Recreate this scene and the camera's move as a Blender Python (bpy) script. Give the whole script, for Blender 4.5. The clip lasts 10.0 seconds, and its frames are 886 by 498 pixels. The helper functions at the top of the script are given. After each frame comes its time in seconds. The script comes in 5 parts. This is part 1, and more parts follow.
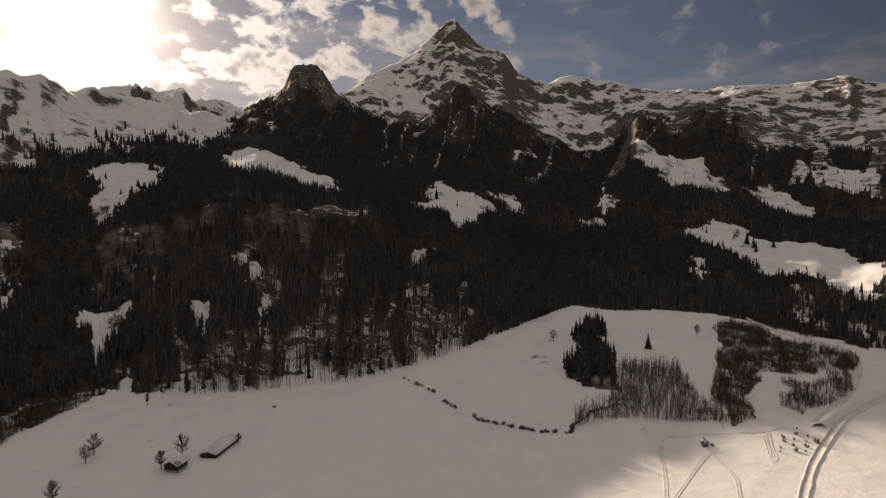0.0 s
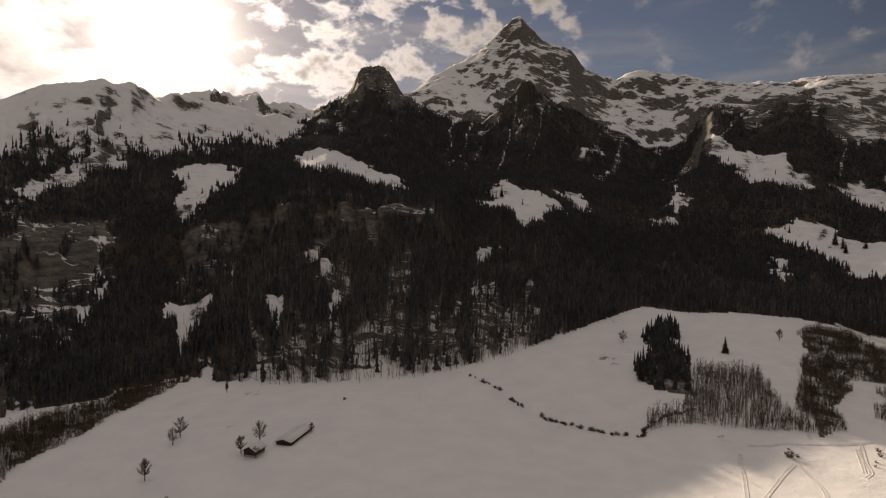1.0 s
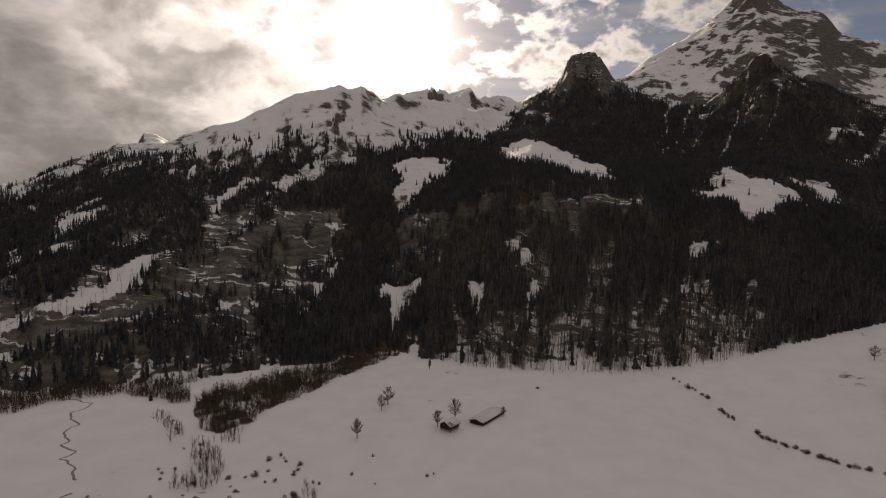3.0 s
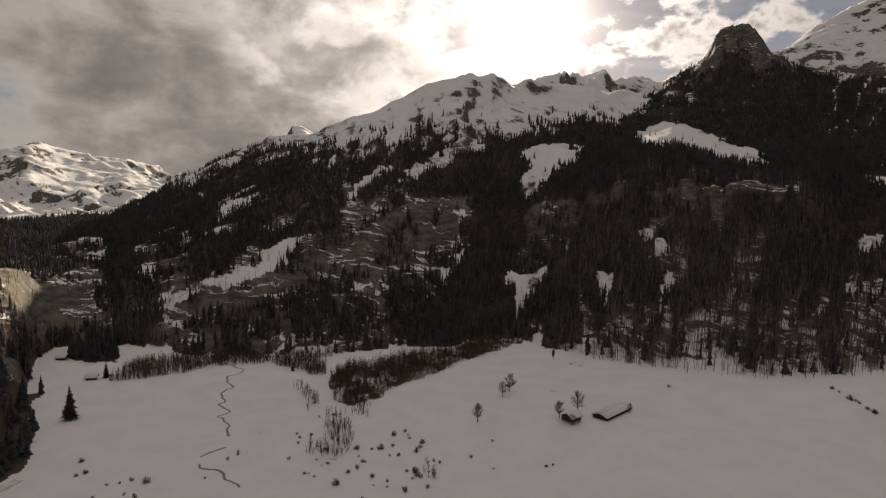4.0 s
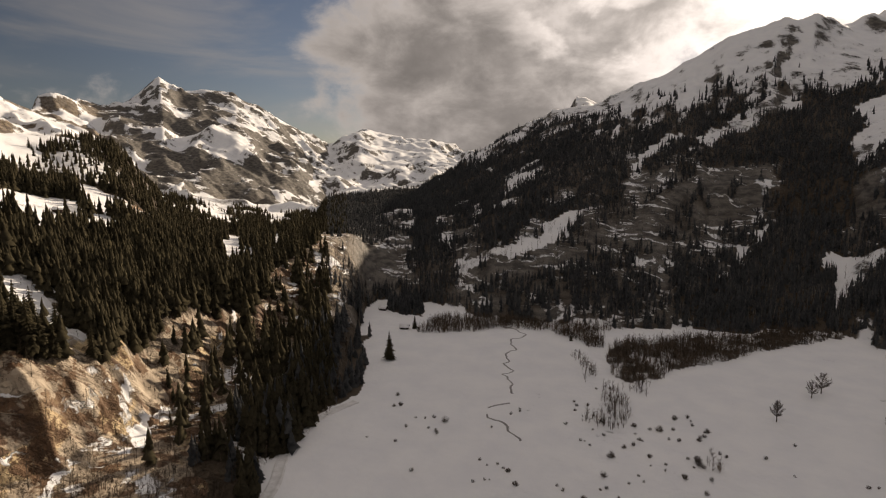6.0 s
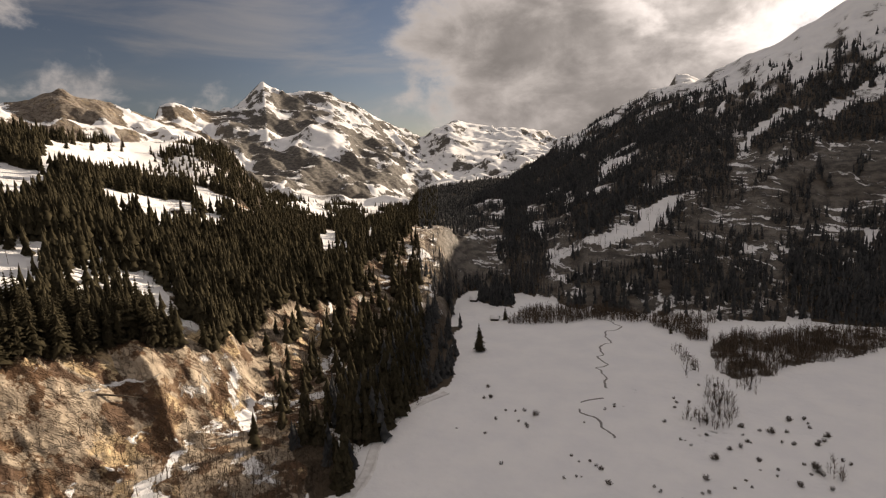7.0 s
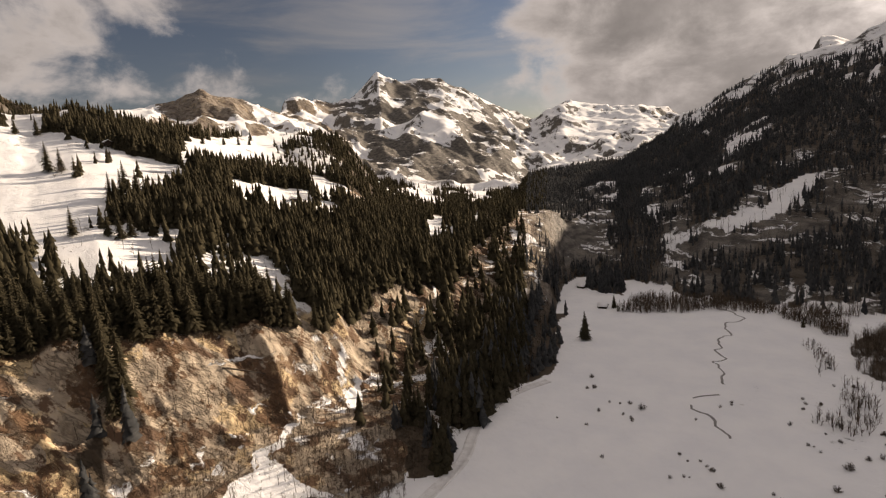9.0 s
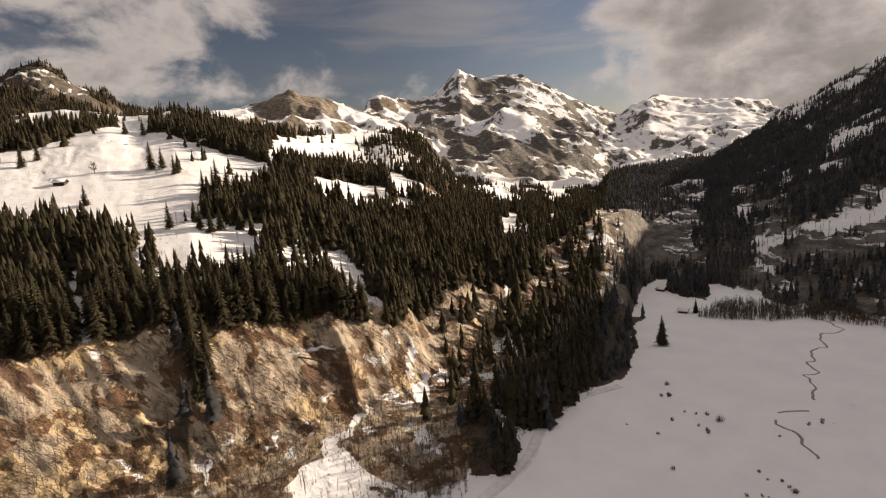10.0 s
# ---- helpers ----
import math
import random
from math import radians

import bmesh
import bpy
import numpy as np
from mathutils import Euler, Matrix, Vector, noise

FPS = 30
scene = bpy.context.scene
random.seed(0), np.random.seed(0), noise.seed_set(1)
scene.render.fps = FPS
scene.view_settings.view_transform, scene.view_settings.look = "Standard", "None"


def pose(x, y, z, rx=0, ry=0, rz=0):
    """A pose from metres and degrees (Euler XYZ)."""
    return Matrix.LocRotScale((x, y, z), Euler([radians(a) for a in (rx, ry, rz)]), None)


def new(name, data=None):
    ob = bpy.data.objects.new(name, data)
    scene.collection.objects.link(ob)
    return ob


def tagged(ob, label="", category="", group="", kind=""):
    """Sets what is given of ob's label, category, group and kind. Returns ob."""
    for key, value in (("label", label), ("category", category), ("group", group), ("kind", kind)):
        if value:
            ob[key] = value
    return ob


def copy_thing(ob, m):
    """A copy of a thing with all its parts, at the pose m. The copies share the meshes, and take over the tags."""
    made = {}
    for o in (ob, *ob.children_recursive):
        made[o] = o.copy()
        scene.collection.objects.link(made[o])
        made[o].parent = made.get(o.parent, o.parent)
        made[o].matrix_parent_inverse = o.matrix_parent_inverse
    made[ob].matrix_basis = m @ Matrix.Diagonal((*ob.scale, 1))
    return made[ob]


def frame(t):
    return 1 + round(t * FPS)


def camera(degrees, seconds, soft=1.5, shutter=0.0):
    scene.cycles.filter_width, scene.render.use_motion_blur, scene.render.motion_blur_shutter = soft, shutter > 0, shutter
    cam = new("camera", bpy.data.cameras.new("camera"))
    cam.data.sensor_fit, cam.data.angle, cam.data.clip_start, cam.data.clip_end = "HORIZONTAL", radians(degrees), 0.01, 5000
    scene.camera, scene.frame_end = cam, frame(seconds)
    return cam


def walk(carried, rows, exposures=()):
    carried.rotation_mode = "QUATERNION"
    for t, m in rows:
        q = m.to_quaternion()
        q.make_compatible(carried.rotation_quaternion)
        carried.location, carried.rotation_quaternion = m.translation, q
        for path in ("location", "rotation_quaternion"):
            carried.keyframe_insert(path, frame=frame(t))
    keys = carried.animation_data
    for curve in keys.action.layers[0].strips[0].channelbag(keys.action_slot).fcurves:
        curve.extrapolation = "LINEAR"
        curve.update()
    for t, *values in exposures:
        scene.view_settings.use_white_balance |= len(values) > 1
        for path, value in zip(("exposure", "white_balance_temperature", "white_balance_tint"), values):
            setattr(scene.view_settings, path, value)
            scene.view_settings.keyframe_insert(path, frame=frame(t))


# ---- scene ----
cam = camera(76.0, 10.0, 1.2)
PATH = [
    (0.0, pose(-0.6, 0.0, 140.0, 87.99, 0, -39.24) @ pose(0, 0, 0, 0, 0, 0.04)),
    (0.5, pose(-4.2, 1.3, 139.5, 88.11, 0, -36.31) @ pose(0, 0, 0, 0, 0, 0.34)),
    (1.0, pose(-4.3, 1.7, 138.7, 87.89, 0, -32.92) @ pose(0, 0, 0, 0, 0, 0.25)),
    (1.5, pose(-3.6, 1.1, 139.4, 87.59, 0, -28.85) @ pose(0, 0, 0, 0, 0, 0.38)),
    (2.0, pose(-2.1, -0.8, 139.2, 87.26, 0, -24.12) @ pose(0, 0, 0, 0, 0, -0.01)),
    (2.5, pose(-0.4, -2.0, 138.4, 87.30, 0, -18.43) @ pose(0, 0, 0, 0, 0, 0.45)),
    (4.0, pose(4.1, -1.3, 137.8, 85.23, 0, 0.54) @ pose(0, 0, 0, 0, 0, 1.28)),
    (4.5, pose(3.4, -2.5, 138.2, 84.13, 0, 7.14) @ pose(0, 0, 0, 0, 0, 1.14)),
    (5.0, pose(3.2, -3.7, 138.7, 83.36, 0, 14.13) @ pose(0, 0, 0, 0, 0, 0.70)),
    (5.5, pose(4.0, -5.8, 139.6, 82.65, 0, 21.92) @ pose(0, 0, 0, 0, 0, 0.54)),
    (6.0, pose(4.0, -6.6, 139.4, 82.14, 0, 28.33) @ pose(0, 0, 0, 0, 0, -0.20)),
    (7.5, pose(6.8, -0.3, 140.3, 81.09, 0, 40.41) @ pose(0, 0, 0, 0, 0, -3.53)),
    (8.0, pose(7.2, 0.5, 140.3, 80.87, 0, 41.80) @ pose(0, 0, 0, 0, 0, -3.90)),
    (8.5, pose(7.8, 1.5, 140.1, 80.70, 0, 45.00) @ pose(0, 0, 0, 0, 0, -4.29)),
    (9.0, pose(9.4, 3.1, 140.5, 80.46, 0, 49.31) @ pose(0, 0, 0, 0, 0, -4.48)),
    (9.5, pose(11.5, 4.6, 141.0, 80.46, 0, 53.42) @ pose(0, 0, 0, 0, 0, -4.47)),
    (10.0, pose(13.0, 6.7, 141.0, 80.76, 0, 57.34) @ pose(0, 0, 0, 0, 0, -4.59)),
]
walk(cam, PATH, [(0.0, 0.2, 7650, 18), (2.5, 0.33, 7500, 17), (4.5, 0.23, 7350, 16), (6.0, 0.38, 7300, 16), (7.5, 0.66, 7250, 17), (10.0, 0.66, 7350, 18)])

# ---- light ----
SUN_BEARING, SUN_ELEVATION = -7.0, 17.9          # degrees left of north, degrees up
sun_way = Vector((-math.sin(radians(SUN_BEARING)) * math.cos(radians(SUN_ELEVATION)),
                  math.cos(radians(SUN_BEARING)) * math.cos(radians(SUN_ELEVATION)), math.sin(radians(SUN_ELEVATION))))
sun = new("sun", bpy.data.lights.new("sun", "SUN"))
sun.data.energy, sun.data.angle, sun.data.color = 5.0, radians(0.5), (1.0, 0.9, 0.74)
sun.matrix_world = Matrix.Translation((0, 0, 900)) @ sun_way.to_track_quat("Z", "Y").to_matrix().to_4x4()


class Nodes:
    """A short way to write node trees."""

    def __init__(self, tree):
        self.tree = tree
        tree.nodes.clear()

    def add(self, kind, inputs=None, **settings):
        node = self.tree.nodes.new(kind)
        if "operation" in settings:
            node.operation = settings["operation"]
        if "use_clamp" in settings:
            node.use_clamp = settings["use_clamp"]
        if "interpolation_type" in settings:
            node.interpolation_type = settings["interpolation_type"]
        if "data_type" in settings:
            node.data_type = settings["data_type"]
        if "attribute_name" in settings:
            node.attribute_name = settings["attribute_name"]
        if "feature" in settings:
            node.feature = settings["feature"]
        for key, value in (inputs or {}).items():
            self.put(node.inputs[key], value)
        return node

    def put(self, socket, value):
        if isinstance(value, bpy.types.NodeSocket):
            self.tree.links.new(value, socket)
        else:
            socket.default_value = value

    def math(self, operation, a, b=0.0, c=0.0, clamp=False):
        return self.add("ShaderNodeMath", {0: a, 1: b, 2: c}, operation=operation, use_clamp=clamp).outputs[0]

    def ramp(self, value, low, high, smooth=True):
        node = self.add("ShaderNodeMapRange", {0: value, 1: low, 2: high}, interpolation_type="SMOOTHSTEP" if smooth else "LINEAR")
        return node.outputs[0]

    def noise(self, vector, scale, detail=4.0, rough=0.55, warp=0.0):
        return self.add("ShaderNodeTexNoise", {"Vector": vector, "Scale": scale, "Detail": detail, "Roughness": rough, "Distortion": warp}).outputs[0]

    def mix(self, factor, a, b):
        return self.add("ShaderNodeMix", {"Factor": factor, 6: a, 7: b}, data_type="RGBA").outputs[2]


def build_sky():
    world = bpy.data.worlds.new("sky")
    scene.world = world
    world.use_nodes = True
    n = Nodes(world.node_tree)
    way = n.add("ShaderNodeTexCoord").outputs["Generated"]
    heaven = n.add("ShaderNodeTexSky")
    heaven.sky_type, heaven.sun_disc, heaven.altitude = "NISHITA", False, 1200.0
    heaven.sun_elevation, heaven.sun_rotation = radians(SUN_ELEVATION), radians(-SUN_BEARING)
    heaven.air_density, heaven.dust_density = 1.0, 0.6
    air = heaven.outputs[0]
    blue = n.add("ShaderNodeVectorMath", {0: air, 1: (0.037, 0.0345, 0.0355)}, operation="MULTIPLY").outputs[0]
    facing = n.math("MAXIMUM", n.add("ShaderNodeVectorMath", {0: way, 1: tuple(sun_way)}, operation="DOT_PRODUCT").outputs["Value"], 0.0)
    up = n.add("ShaderNodeSeparateXYZ", {0: way}).outputs[2]

    def mass(azimuth, elevation, wide, core):
        a, e = radians(azimuth), radians(elevation)
        axis = (-math.sin(a) * math.cos(e), math.cos(a) * math.cos(e), math.sin(e))
        return n.ramp(n.add("ShaderNodeVectorMath", {0: way, 1: axis}, operation="DOT_PRODUCT").outputs["Value"], math.cos(radians(wide)), math.cos(radians(core)))

    # cloud masses: a bank west of the sun, cumulus to the east, thin veils elsewhere, more added overhead out of view
    flat = n.add("ShaderNodeVectorMath", {0: way, 1: (1.0, 1.0, 1.6)}, operation="MULTIPLY").outputs[0]
    coarse, fine = n.noise(flat, 3.1, 4.0, 0.55, 0.3), n.noise(flat, 8.0, 9.0, 0.6, 0.25)
    puffs = n.math("ADD", n.math("MULTIPLY", coarse, 0.48), n.math("MULTIPLY", fine, 0.52))
    small = n.noise(flat, 17.0, 7.0, 0.55, 0.2)
    puffs = n.add("ShaderNodeMix", {"Factor": mass(-28, 18, 22, 12), 2: puffs, 3: small}).outputs[0]
    lean = n.math("ADD", n.math("MULTIPLY", mass(20, 8, 24, 8), 0.2), n.math("MULTIPLY", mass(-26, 24, 13, 4), 0.045))
    lean = n.math("ADD", lean, n.math("MULTIPLY", mass(-22, 13, 5, 2), 0.06))
    lean = n.math("ADD", lean, n.math("MULTIPLY", mass(92, 17, 24, 6), 0.10))
    lean = n.math("ADD", lean, n.math("MULTIPLY", mass(58, 14, 18, 4), -0.09))
    # unseen cloud above 30 degrees, added to fill the shaded valley with light
    lean = n.math("ADD", lean, n.math("MULTIPLY", n.ramp(up, 0.5, 0.85), 0.16))
    amount = n.math("ADD", puffs, lean)
    cover = n.ramp(amount, 0.49, 0.635)
    thick = n.ramp(amount, 0.54, 0.80)
    veil = n.math("MULTIPLY", n.ramp(n.noise(n.add("ShaderNodeVectorMath", {0: way, 1: (1.0, 1.0, 5.0)}, operation="MULTIPLY").outputs[0], 3.0, 6.0, 0.55, 0.6), 0.42, 0.75), 0.5)
    near = n.math("POWER", facing, 16.0)
    rim = n.math("MULTIPLY", n.math("SUBTRACT", 1.0, thick), n.math("MULTIPLY_ADD", near, 0.75, 0.22))
    tone = n.math("ADD", n.math("MULTIPLY_ADD", n.noise(flat, 15.0, 6.0, 0.6), 0.14, 0.11), n.math("ADD", rim, n.math("MULTIPLY", near, 0.2)))
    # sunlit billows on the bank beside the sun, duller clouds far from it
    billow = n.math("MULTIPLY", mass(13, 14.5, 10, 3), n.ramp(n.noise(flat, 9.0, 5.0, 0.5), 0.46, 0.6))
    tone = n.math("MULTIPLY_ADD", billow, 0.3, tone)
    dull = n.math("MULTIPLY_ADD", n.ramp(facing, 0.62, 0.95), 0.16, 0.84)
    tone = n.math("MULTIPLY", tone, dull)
    # extra brightness in the unseen overhead cloud, added as fill for the shade
    tone = n.math("ADD", tone, n.math("MULTIPLY", n.ramp(up, 0.5, 0.9), 0.10))
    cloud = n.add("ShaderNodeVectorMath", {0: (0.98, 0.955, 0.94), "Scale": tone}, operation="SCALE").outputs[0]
    deep = n.math("MULTIPLY_ADD", n.ramp(facing, 0.3, 0.72), 0.3, 0.7)
    blue = n.add("ShaderNodeVectorMath", {0: blue, "Scale": deep}, operation="SCALE").outputs[0]
    thin = n.add("ShaderNodeVectorMath", {0: (0.26, 0.255, 0.25), "Scale": n.math("MULTIPLY", deep, n.math("MULTIPLY_ADD", near, 1.5, 1.0))}, operation="SCALE").outputs[0]
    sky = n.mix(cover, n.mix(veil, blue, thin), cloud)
    light = n.math("MULTIPLY", n.math("POWER", facing, 1600.0), 30.0)
    light = n.math("MULTIPLY_ADD", n.math("POWER", facing, 260.0), 1.3, light)
    light = n.math("MULTIPLY_ADD", n.math("POWER", facing, 34.0), 0.14, light)
    halo = n.add("ShaderNodeVectorMath", {0: (1.0, 0.95, 0.85), "Scale": light}, operation="SCALE").outputs[0]
    total = n.add("ShaderNodeVectorMath", {0: sky, 1: halo}, operation="ADD").outputs[0]
    back = n.add("ShaderNodeBackground", {"Color": total, "Strength": 1.0}).outputs[0]
    n.tree.links.new(back, n.add("ShaderNodeOutputWorld").inputs[0])


build_sky()


# ---- materials ----
def material(name):
    m = bpy.data.materials.new(name)
    m.use_nodes = True
    return m, Nodes(m.node_tree)


def finish(n, color, roughness=0.8, height=None, strength=0.5, distance=0.1, metallic=0.0, specular=0.3):
    inputs = {"Base Color": color, "Roughness": roughness, "Metallic": metallic, "Specular IOR Level": specular}
    if height is not None:
        inputs["Normal"] = n.add("ShaderNodeBump", {"Height": height, "Strength": strength, "Distance": distance}).outputs[0]
    shader = n.add("ShaderNodeBsdfPrincipled", inputs).outputs[0]
    n.tree.links.new(shader, n.add("ShaderNodeOutputMaterial").inputs[0])


def plain(name, dark, light, scale, roughness=0.8, bump=0.02, specular=0.3):
    """A surface whose colour wanders between two tones at two scales."""
    m, n = material(name)
    place = n.add("ShaderNodeTexCoord").outputs["Object"]
    a, b = n.noise(place, scale, 5.0), n.noise(place, scale * 7, 4.0)
    mixed = n.math("ADD", n.math("MULTIPLY", a, 0.6), n.math("MULTIPLY", b, 0.4))
    finish(n, n.mix(n.ramp(mixed, 0.35, 0.65), (*dark, 1), (*light, 1)), roughness, b, 0.5, bump, 0.0, specular)
    return m


def foliage(name, dark, light, scale):
    """Needles: matt, and partly lit through from behind."""
    m, n = material(name)
    place = n.add("ShaderNodeNewGeometry")
    a, b = n.noise(place.outputs["Position"], scale, 4.0), n.noise(place.outputs["Position"], scale * 9, 3.0)
    blend = n.ramp(n.math("ADD", n.math("MULTIPLY", a, 0.55), n.math("MULTIPLY", b, 0.45)), 0.35, 0.65)
    color = n.mix(blend, (*dark, 1), (*light, 1))
    face = n.add("ShaderNodeBsdfDiffuse", {"Color": color}).outputs[0]
    through_it = n.add("ShaderNodeBsdfTranslucent", {"Color": color}).outputs[0]
    both = n.add("ShaderNodeMixShader", {0: 0.45, 1: face, 2: through_it}).outputs[0]
    n.tree.links.new(both, n.add("ShaderNodeOutputMaterial").inputs[0])
    return m


def ground_material():
    m, n = material("snow_and_rock")
    place = n.add("ShaderNodeNewGeometry")
    spot, up = place.outputs["Position"], n.add("ShaderNodeSeparateXYZ", {0: place.outputs["Normal"]}).outputs[2]
    xyz = n.add("ShaderNodeSeparateXYZ", {0: spot})
    forest = n.add("ShaderNodeAttribute", attribute_name="forest").outputs["Fac"]
    warm = n.add("ShaderNodeAttribute", attribute_name="warm").outputs["Fac"]
    rocky = n.add("ShaderNodeAttribute", attribute_name="rocky").outputs["Fac"]
    alpine = n.add("ShaderNodeAttribute", attribute_name="alpine").outputs["Fac"]
    big, mid, small = n.noise(spot, 0.008, 5.0), n.noise(spot, 0.045, 6.0, 0.6), n.noise(spot, 0.25, 5.0, 0.65)
    # snow lies where it is flat enough, and on the ledges of the strata
    bent = n.math("MULTIPLY_ADD", big, 60.0, n.math("MULTIPLY_ADD", mid, 14.0, n.math("MULTIPLY_ADD", xyz.outputs[0], 0.12, xyz.outputs[2])))
    layers = n.add("ShaderNodeCombineXYZ", {0: n.math("MULTIPLY", xyz.outputs[0], 0.024), 1: n.math("MULTIPLY", xyz.outputs[1], 0.024), 2: n.math("MULTIPLY", bent, 0.22)}).outputs[0]
    ledge = n.ramp(n.noise(layers, 1.0, 6.0, 0.62), 0.36, 0.7)
    low_down = n.math("SUBTRACT", 1.0, alpine)
    rough_snow = n.math("ADD", n.math("MULTIPLY_ADD", mid, 0.44, -0.2), n.math("MULTIPLY_ADD", small, 0.3, -0.15))
    hold = n.math("MULTIPLY_ADD", rough_snow, n.math("MULTIPLY_ADD", alpine, -0.55, 1.0), up)
    hold = n.math("ADD", hold, n.math("MULTIPLY_ADD", n.noise(spot, 0.016, 3.0), 0.5, -0.25))
    step = n.math("MULTIPLY", n.math("MULTIPLY_ADD", ledge, 0.2, -0.1), n.math("MULTIPLY_ADD", rocky, 3.2, 1.0))
    hold = n.math("MULTIPLY_ADD", step, n.math("MULTIPLY_ADD", low_down, 0.85, 0.15), hold)
    # high up the strata dip to one side, in thick broken bands
    dip = n.math("MULTIPLY_ADD", xyz.outputs[0], 0.7, n.math("MULTIPLY_ADD", big, 60.0, xyz.outputs[2]))
    beds = n.add("ShaderNodeCombineXYZ", {0: n.math("MULTIPLY", xyz.outputs[0], 0.018), 1: n.math("MULTIPLY", xyz.outputs[1], 0.012), 2: n.math("MULTIPLY", dip, 0.034)}).outputs[0]
    hold = n.math("MULTIPLY_ADD", n.math("MULTIPLY_ADD", n.noise(beds, 1.0, 10.0, 0.7, 0.3), 0.85, -0.37), alpine, hold)
    hold = n.math("SUBTRACT", hold, n.math("MULTIPLY", rocky, 0.30))
    snow = n.ramp(hold, n.math("MULTIPLY_ADD", alpine, 0.035, 0.70), n.math("MULTIPLY_ADD", alpine, -0.025, 0.82))
    strata = n.noise(n.add("ShaderNodeVectorMath", {0: spot, 1: (0.07, 0.07, 0.19)}, operation="MULTIPLY").outputs[0], 1.0, 6.0, 0.6)
    grey = n.mix(n.ramp(strata, 0.3, 0.7), (0.06, 0.055, 0.05, 1), (0.19, 0.172, 0.15, 1))
    tilted = n.add("ShaderNodeCombineXYZ", {0: xyz.outputs[0], 1: n.math("MULTIPLY_ADD", xyz.outputs[2], 0.6, xyz.outputs[1]), 2: xyz.outputs[2]}).outputs[0]
    streak = n.noise(n.add("ShaderNodeVectorMath", {0: tilted, 1: (0.1, 0.1, 0.012)}, operation="MULTIPLY").outputs[0], 1.0, 6.0, 0.55)
    # broken faces: joints between blocks, and brown grass on the ledges
    jag = n.add("ShaderNodeVectorMath", {0: tilted, 1: n.add("ShaderNodeVectorMath", {0: n.add("ShaderNodeTexNoise", {"Vector": spot, "Scale": 0.12, "Detail": 4.0}).outputs["Color"], "Scale": 4.0}, operation="SCALE").outputs[0]}, operation="ADD").outputs[0]
    block = n.add("ShaderNodeVectorMath", {0: jag, 1: (1.0, 1.0, 0.3)}, operation="MULTIPLY").outputs[0]
    joint = n.add("ShaderNodeTexVoronoi", {"Vector": block, "Scale": 0.22}, feature="DISTANCE_TO_EDGE").outputs["Distance"]
    crack = n.math("SUBTRACT", 1.0, n.ramp(joint, 0.0, 0.11))
    fine = n.noise(spot, 1.1, 6.0, 0.7)
    # each block weathers to its own tone, some panels to ochre
    shade = n.add("ShaderNodeSeparateColor", {0: n.add("ShaderNodeTexVoronoi", {"Vector": block, "Scale": 0.22}).outputs["Color"]}).outputs[0]
    panel = n.add("ShaderNodeSeparateColor", {0: n.add("ShaderNodeTexVoronoi", {"Vector": block, "Scale": 0.075}).outputs["Color"]})
    ochre = n.ramp(n.math("MULTIPLY_ADD", panel.outputs[0], 0.3, n.noise(spot, 0.03, 5.0, 0.6)), 0.70, 0.76)
    tan = n.mix(ochre, n.mix(shade, (0.36, 0.292, 0.22, 1), (0.53, 0.44, 0.335, 1)), n.mix(shade, (0.54, 0.40, 0.235, 1), (0.68, 0.525, 0.32, 1)))
    tan = n.mix(n.ramp(n.math("MULTIPLY_ADD", fine, 0.16, streak), 0.62, 0.67), tan, (0.14, 0.085, 0.055, 1))
    # steep joints and slanting beds, as thin dark lines
    upright = n.noise(n.add("ShaderNodeVectorMath", {0: jag, 1: (0.3, 0.3, 0.035)}, operation="MULTIPLY").outputs[0], 1.0, 5.0, 0.55)
    lean = n.math("MULTIPLY_ADD", xyz.outputs[1], 0.8, xyz.outputs[2])
    across = n.add("ShaderNodeCombineXYZ", {0: n.math("MULTIPLY", xyz.outputs[0], 0.05), 1: n.math("MULTIPLY", xyz.outputs[1], 0.04), 2: n.math("MULTIPLY", lean, 0.2)}).outputs[0]
    bed = n.noise(across, 1.0, 6.0, 0.55)
    seam = n.math("MAXIMUM", n.math("SUBTRACT", 1.0, n.ramp(n.math("ABSOLUTE", n.math("SUBTRACT", upright, 0.5)), 0.0, 0.035)),
                  n.math("SUBTRACT", 1.0, n.ramp(n.math("ABSOLUTE", n.math("SUBTRACT", bed, 0.47)), 0.0, 0.028)))
    seam = n.math("MULTIPLY", seam, n.ramp(n.noise(spot, 0.07, 4.0), 0.4, 0.55))
    tan = n.mix(n.math("MULTIPLY", seam, 0.45), tan, (0.085, 0.056, 0.038, 1))
    tan = n.mix(n.math("MULTIPLY", n.math("MULTIPLY", crack, 0.15), n.math("MULTIPLY", n.ramp(fine, 0.45, 0.62), n.ramp(up, 0.75, 0.45))), tan, (0.06, 0.048, 0.036, 1))
    tan = n.mix(n.ramp(fine, 0.35, 0.7), n.mix(0.18, tan, (0.14, 0.11, 0.085, 1)), tan)
    grass = n.math("MULTIPLY", n.ramp(n.noise(spot, 0.06, 9.0, 0.7), 0.515, 0.55), n.ramp(n.math("ADD", up, n.math("MULTIPLY", fine, 0.4)), 0.45, 0.8))
    tan = n.mix(grass, tan, n.mix(fine, (0.06, 0.035, 0.022, 1), (0.22, 0.13, 0.075, 1)))
    rock = n.mix(warm, grey, tan)
    litter = n.mix(small, (0.035, 0.027, 0.02, 1), (0.11, 0.082, 0.056, 1))
    white = n.mix(n.ramp(mid, 0.3, 0.7), (0.78, 0.78, 0.79, 1), (0.84, 0.835, 0.83, 1))
